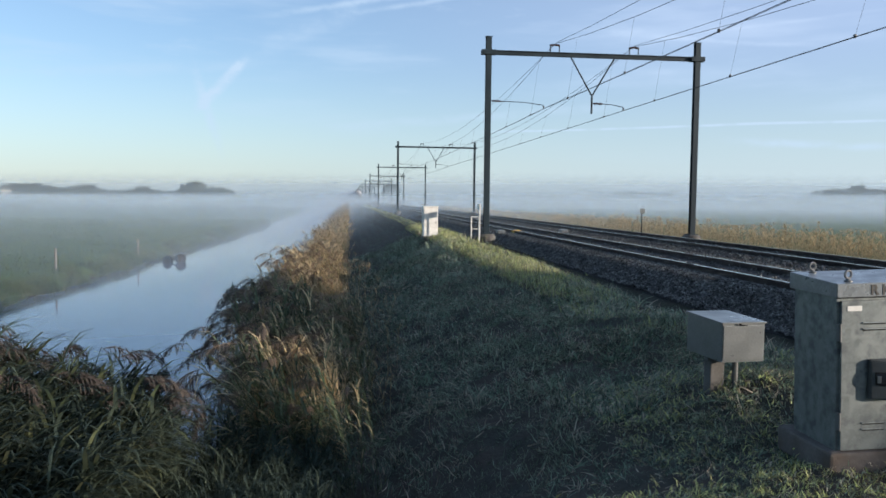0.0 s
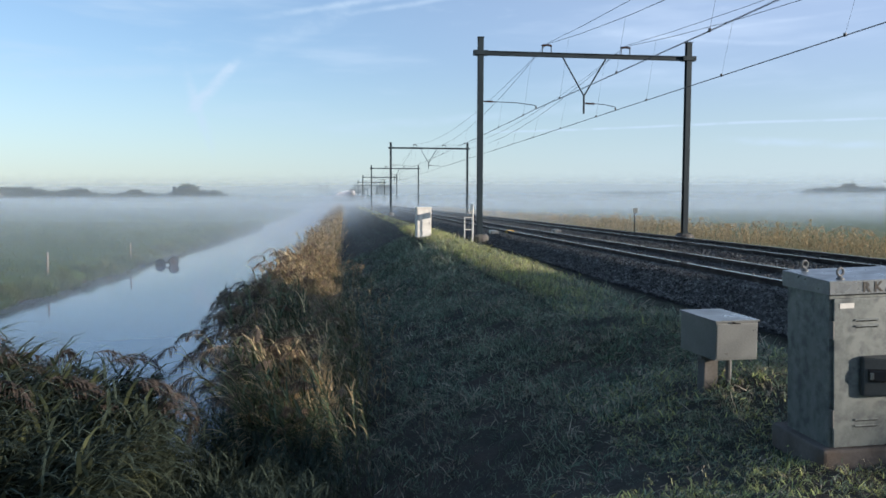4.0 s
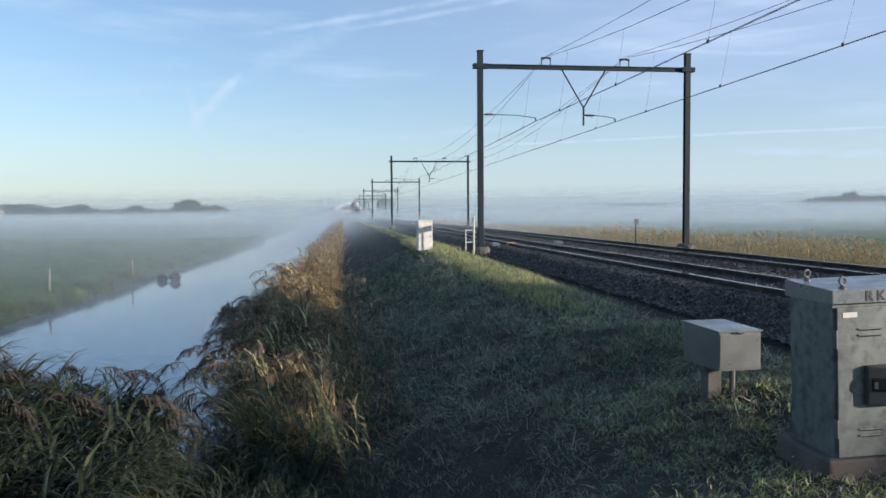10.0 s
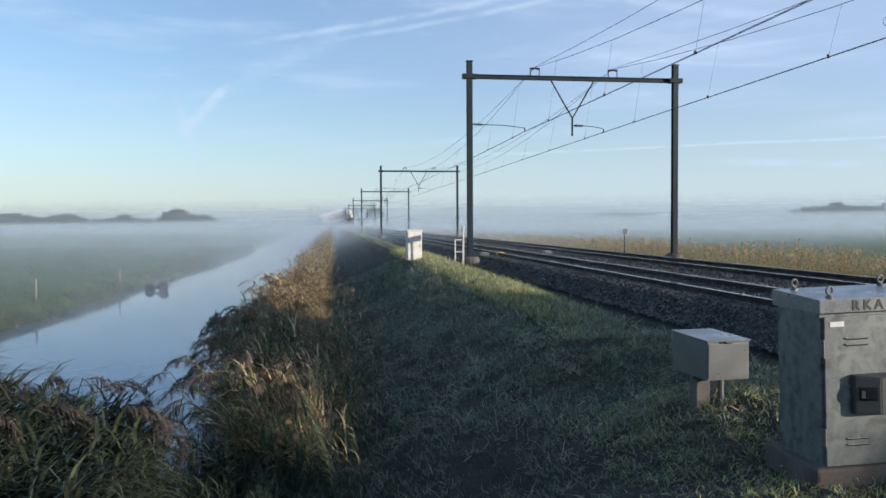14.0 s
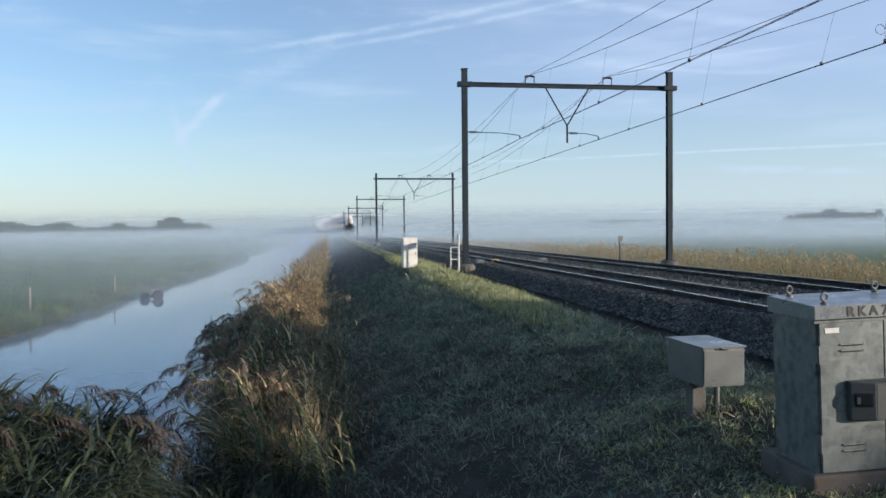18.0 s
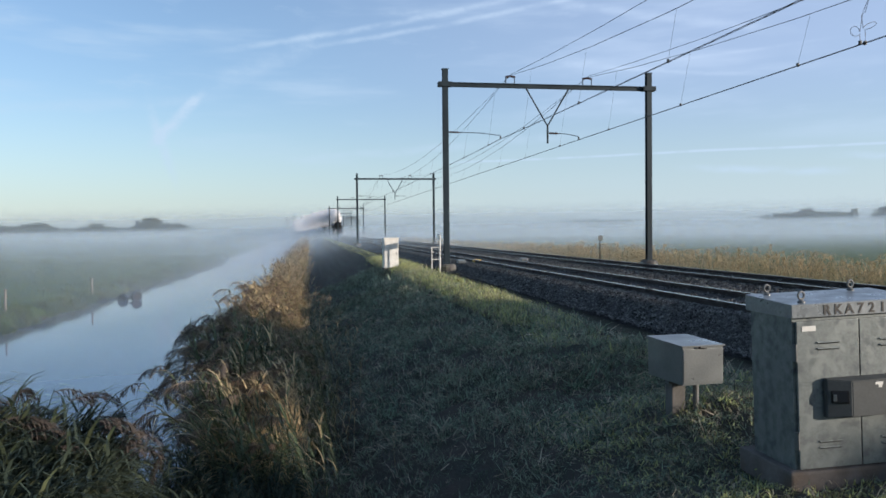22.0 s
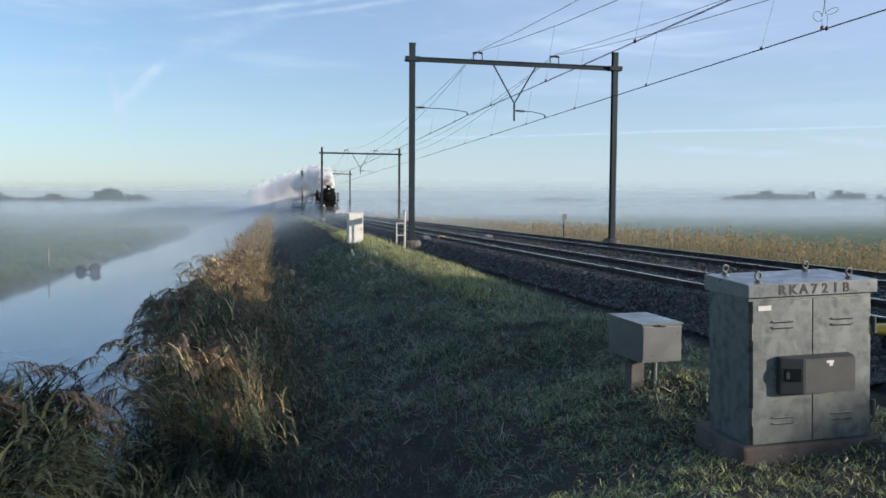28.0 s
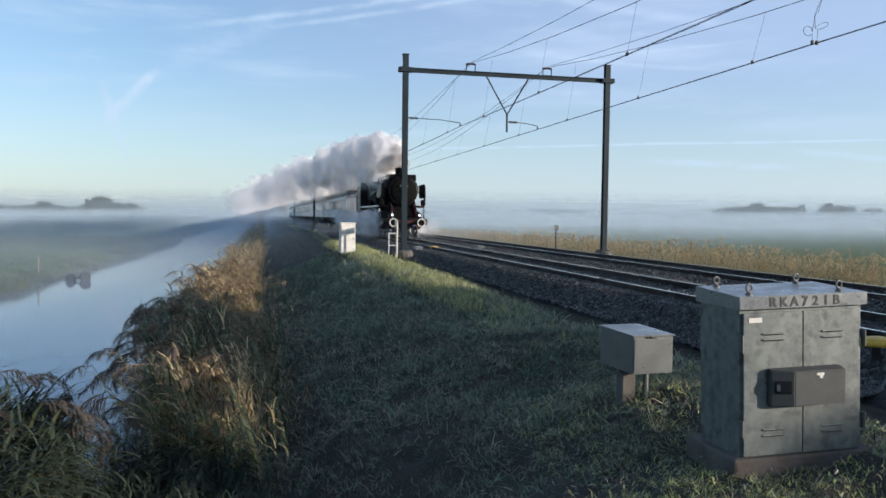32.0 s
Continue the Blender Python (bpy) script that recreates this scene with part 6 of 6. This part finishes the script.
def coach():
    C = tagged(empty("passenger_coach", pose(TRAIN_X, 640, 0)), "pale grey passenger coach with a band of dark windows", "coach", "coaches of the train")
    hw = 1.42
    side = [(-hw, 1.15), (-hw - 0.01, 2.2), (-hw, 2.9), (-hw + 0.05, 3.28), (-1.20, 3.62), (-0.75, 3.92), (0, 4.05), (0.75, 3.92), (1.20, 3.62), (hw - 0.05, 3.28), (hw, 2.9), (hw + 0.01, 2.2), (hw, 1.15)]
    body = loft([[(x, y, z) for x, z in side[:4]] + [(x, y, z) for x, z in side[-4:]] for y in (0.25, 0.5, 25.6, 25.85)])
    part("body", body, M_coach(), C)
    roof = loft([[(x * k, y, z - (1 - k) * 1.2) for x, z in [(-1.40, 3.20)] + side[3:10] + [(1.40, 3.20)]] for y, k in ((0.2, 0.94), (0.6, 1.004), (25.5, 1.004), (25.9, 0.94))])
    part("roof", smooth_mesh(roof), M_coach_roof(), C, "dusty grey curved roof")
    for s in (-1, 1):
        part("window_band", bbox((s * (hw + 0.002), 13.05, 2.47), (0.02, 20.4, 0.98), 0.004), M_blue(), C, "darker band along the windows")
        wm = mesh_of(bbox((0, 0, 0), (0.02, 1.35, 0.78), 0.01), "window", M_glass_dark())
        fm = mesh_of(bbox((0, 0, 0), (0.016, 1.47, 0.90), 0.01), "window_frame", M_zinc_plain())
        for k in range(11):
            y = 3.75 + 1.86 * k
            w = share("window", wm, C, pose(s * (hw + 0.014), y, 2.48))
            share("window_frame", fm, w, pose(-s * 0.004, 0, 0))
        for y in (1.45, 24.65):
            d = part("door", bbox((s * (hw + 0.004), y, 2.2), (0.02, 0.82, 2.0), 0.008), M_coach(), C)
            part("door_window", bbox((s * (hw + 0.016), y, 2.65), (0.01, 0.5, 0.75), 0.004), M_glass_dark(), d)
            part("door_handle", rod((s * (hw + 0.04), y + 0.5, 1.6), (s * (hw + 0.04), y + 0.5, 2.5), 0.015, n=6), M_zinc_plain(), d)
            part("footboard", bbox((s * 1.35, y, 0.75), (0.25, 0.9, 0.04), 0.01), M_soot(), C)
        part("sill", bbox((s * (hw + 0.006), 13.05, 1.2), (0.02, 25.3, 0.10), 0.004), M_soot(), C)
    part("underframe", bbox((0, 13.05, 0.95), (2.4, 24.8, 0.4), 0.02), M_soot(), C)
    for x, y, l in ((-0.7, 10.5, 2.4), (0.7, 13.0, 3.0), (-0.6, 15.6, 1.8)):
        part("battery_box", bbox((x, y, 0.6), (0.9, l, 0.5), 0.02), M_soot(), C)
    for y in (0.05, 26.05):
        part("gangway", bbox((0, y, 2.3), (1.1, 0.42, 2.2), 0.06), M_rubber(), C)
    for yb in (3.6, 22.5):
        part("bogie_frame", bbox((0, yb, 0.62), (2.1, 3.4, 0.22), 0.03), M_soot(), C)
        for dy in (-1.25, 1.25):
            hub = empty("wheelset", pose(0, yb + dy, 0.46))
            hub.parent = C
            m = pose(0, 0, 0, 0, 90, 0)
            ax = rod((-0.8, 0, 0), (0.8, 0, 0), 0.08, n=10)
            for s in (-0.78, 0.78):
                turned([(0.1, -0.07 + s), (0.46, -0.06 + s), (0.46, 0.06 + s), (0.1, 0.07 + s)], 24, ax, m)
            part("wheel_pair", ax, M_rail(), hub)
    for s in (-1, 1):
        for y, k in ((0.0, 1), (26.1, -1)):
            part("buffer", turned([(0.1, 0.0), (0.1, 0.3), (0.24, 0.31), (0.22, 0.35)], 16, m=pose(s * 0.875, y + 0.25 * k, 1.05, 90 if k > 0 else -90)), M_soot(), C)
    return C


def M_blue():
    return material("dark_window_band_paint", (0.10, 0.105, 0.12), (0.08, 0.085, 0.10), rough=0.35, scale=1, fine=20, bump=0.02)


def smooth_mesh(bm):
    for f in bm.faces:
        f.smooth = True
    return bm


LOCO, RODS = locomotive()
TENDER = tender()
COACHES = [coach()]
for k in range(5):
    COACHES.append(copy_thing(COACHES[0], pose(TRAIN_X, 640 + COACH * (k + 1), 0)))
for c in COACHES:
    for w in c.children:
        if w.name.startswith("wheelset"):
            ROLLING.append((w, 0.46, 0))

# ---- steam: rigid puffs that travel with the train and roll ----
def puff_mesh(seed, mat, shells=(1.0, 0.82)):
    r = random.Random(seed)
    bm = bmesh.new()
    for s in shells:
        one = bmesh.new()
        bmesh.ops.create_icosphere(one, subdivisions=3, radius=1.0)
        off = Vector((r.uniform(0, 50), r.uniform(0, 50), r.uniform(0, 50)))
        for v in one.verts:
            n = v.co.normalized()
            big = noise.noise(n * 1.5 + off) * 0.30 + abs(noise.noise(n * 2.6 + off)) * 0.20
            v.co = n * s * (0.86 + big)
        for f in one.faces:
            f.smooth = True
        me = bpy.data.meshes.new("t")
        one.to_mesh(me)
        one.free()
        bm.from_mesh(me)
        bpy.data.meshes.remove(me)
    return mesh_of(bm, "puff", mat)


PUFFS = []     # puff, its pose in the plume, roll per second


def plume():
    P = tagged(empty("steam_plume", pose(TRAIN_X, 600, 0)), "billowing white steam trailing back from the chimney", "steam")
    r = random.Random(9)
    kinds = []
    for k, (dens, col) in enumerate(((0.30, (0.62, 0.59, 0.56)), (0.27, (0.90, 0.90, 0.90)), (0.16, (0.92, 0.92, 0.92)), (0.08, (0.95, 0.95, 0.95)))):
        mat = vapour("steam", col, dens, (1.6, 1.6, 1.6), 0.55, 1.0, thin=0.5)
        kinds.append([puff_mesh(60 + 7 * k + j, mat) for j in range(3)])

    def put(kind, x, y, z, s):
        m = pose(x, y, z, r.uniform(0, 360), r.uniform(0, 360), r.uniform(0, 360))
        ob = share("puff", r.choice(kinds[kind]), P, m @ Matrix.Diagonal((s, s, s, 1)))
        ob.scale = (s, s, s)
        PUFFS.append((ob, m, r.uniform(6, 16)))
    # the column: back from the chimney, rising, then drifting to the field side and thinning
    s = 0.0
    while s < 112:
        t = s / 112
        rad = 0.55 + 1.75 * (1 - math.exp(-s / 4)) + 1.7 * t
        cx, cz = -0.02 * s - 0.105 * max(0.0, s - 33) - 2.0 * t * t, 4.72 + 0.85 * (1 - math.exp(-s / 4)) + 0.65 * math.sin(min(1, t * 1.3) * math.pi) - 1.6 * t * t
        kind = 0 if s < 3.5 else 1 if s < 45 else 2 if s < 78 else 3
        n = 4 if s < 5 else 12 if s < 60 else 9
        for _ in range(n):
            a, q = r.uniform(0, 6.28), math.sqrt(r.random()) * 0.80
            put(kind, cx + rad * q * math.cos(a) * (0.62 + 0.38 * t), 2.75 + s + r.uniform(-0.5, 0.5) * rad, max(cz + rad * q * math.sin(a), rad * 0.5), rad * r.uniform(0.26, 0.46))
        s += rad * (0.72 if s < 60 else 1.0)
    # a thin fringe low over the last coaches on the field side
    for k in range(9):
        y = 60 + 6.0 * k
        put(3, -3.5 - 0.07 * y + r.uniform(-1.5, 1.5), y, 2.4 + r.uniform(-0.6, 1.8), r.uniform(1.6, 2.8))
    # steam from the cylinder cocks, thick on the near side
    for k in range(34):
        y = 2.6 + 0.42 * k
        put(1 if k < 8 else 2 if k < 22 else 3, -1.75 - 0.05 * y + r.uniform(-0.45, 0.35), y, 0.55 + r.uniform(-0.1, 0.8) + 0.02 * y, r.uniform(0.42, 0.8))
    for k in range(5):
        put(3, 1.5 + r.uniform(-0.2, 0.3), 1.2 + 0.8 * k, 0.5 + r.uniform(-0.1, 0.3), r.uniform(0.4, 0.7))
    for k in range(5):
        put(3, -0.9 + r.uniform(-0.2, 0.2), 4.2 + 1.3 * k, 3.9 + r.uniform(-0.2, 0.3), r.uniform(0.35, 0.6))
    return P


PLUME = plume()


# ---- what moves ----
def motions():
    end = 32.0

    def front(t):
        return FRONT_AT_END + SPEED * (end - t)
    for ob, back in [(LOCO, 0.0), (TENDER, 14.5), (PLUME, 0.0)] + [(c, 23.0 + COACH * k) for k, c in enumerate(COACHES)]:
        walk(ob, [(t, pose(TRAIN_X, front(t) + back, 0)) for t in (0.0, 8.0, 16.0, 24.0, 32.0)])
    for hub, r, ahead in ROLLING:
        rate = math.degrees(SPEED / r)
        n = int(math.ceil(end * rate / 80))
        at = hub.matrix_basis.translation.copy()
        walk(hub, [(end * k / n, pose(*at, ahead + rate * end * k / n)) for k in range(n + 1)])
    rate = math.degrees(SPEED / 1.0)
    n = int(math.ceil(end * rate / 40))
    for rr, s in RODS:
        rows = []
        for k in range(n + 1):
            t = end * k / n
            a = radians(rate * t + (0 if s < 0 else 90))
            rows.append((t, pose(s * 0.96, 8.2 - 0.33 * math.cos(a), 1.0 - 0.33 * math.sin(a))))
        walk(rr, rows)
    for ob, m, rate in PUFFS:
        size = ob.scale.copy()
        walk(ob, [(t, pose(0, 0, 0) @ Matrix.Translation(m.translation) @ pose(0, 0, 0, -rate * t) @ m.to_3x3().to_4x4()) for t in (0.0, 4.0, 8.0, 12.0, 16.0, 20.0, 24.0, 28.0, 32.0)])
        ob.scale = size


motions()
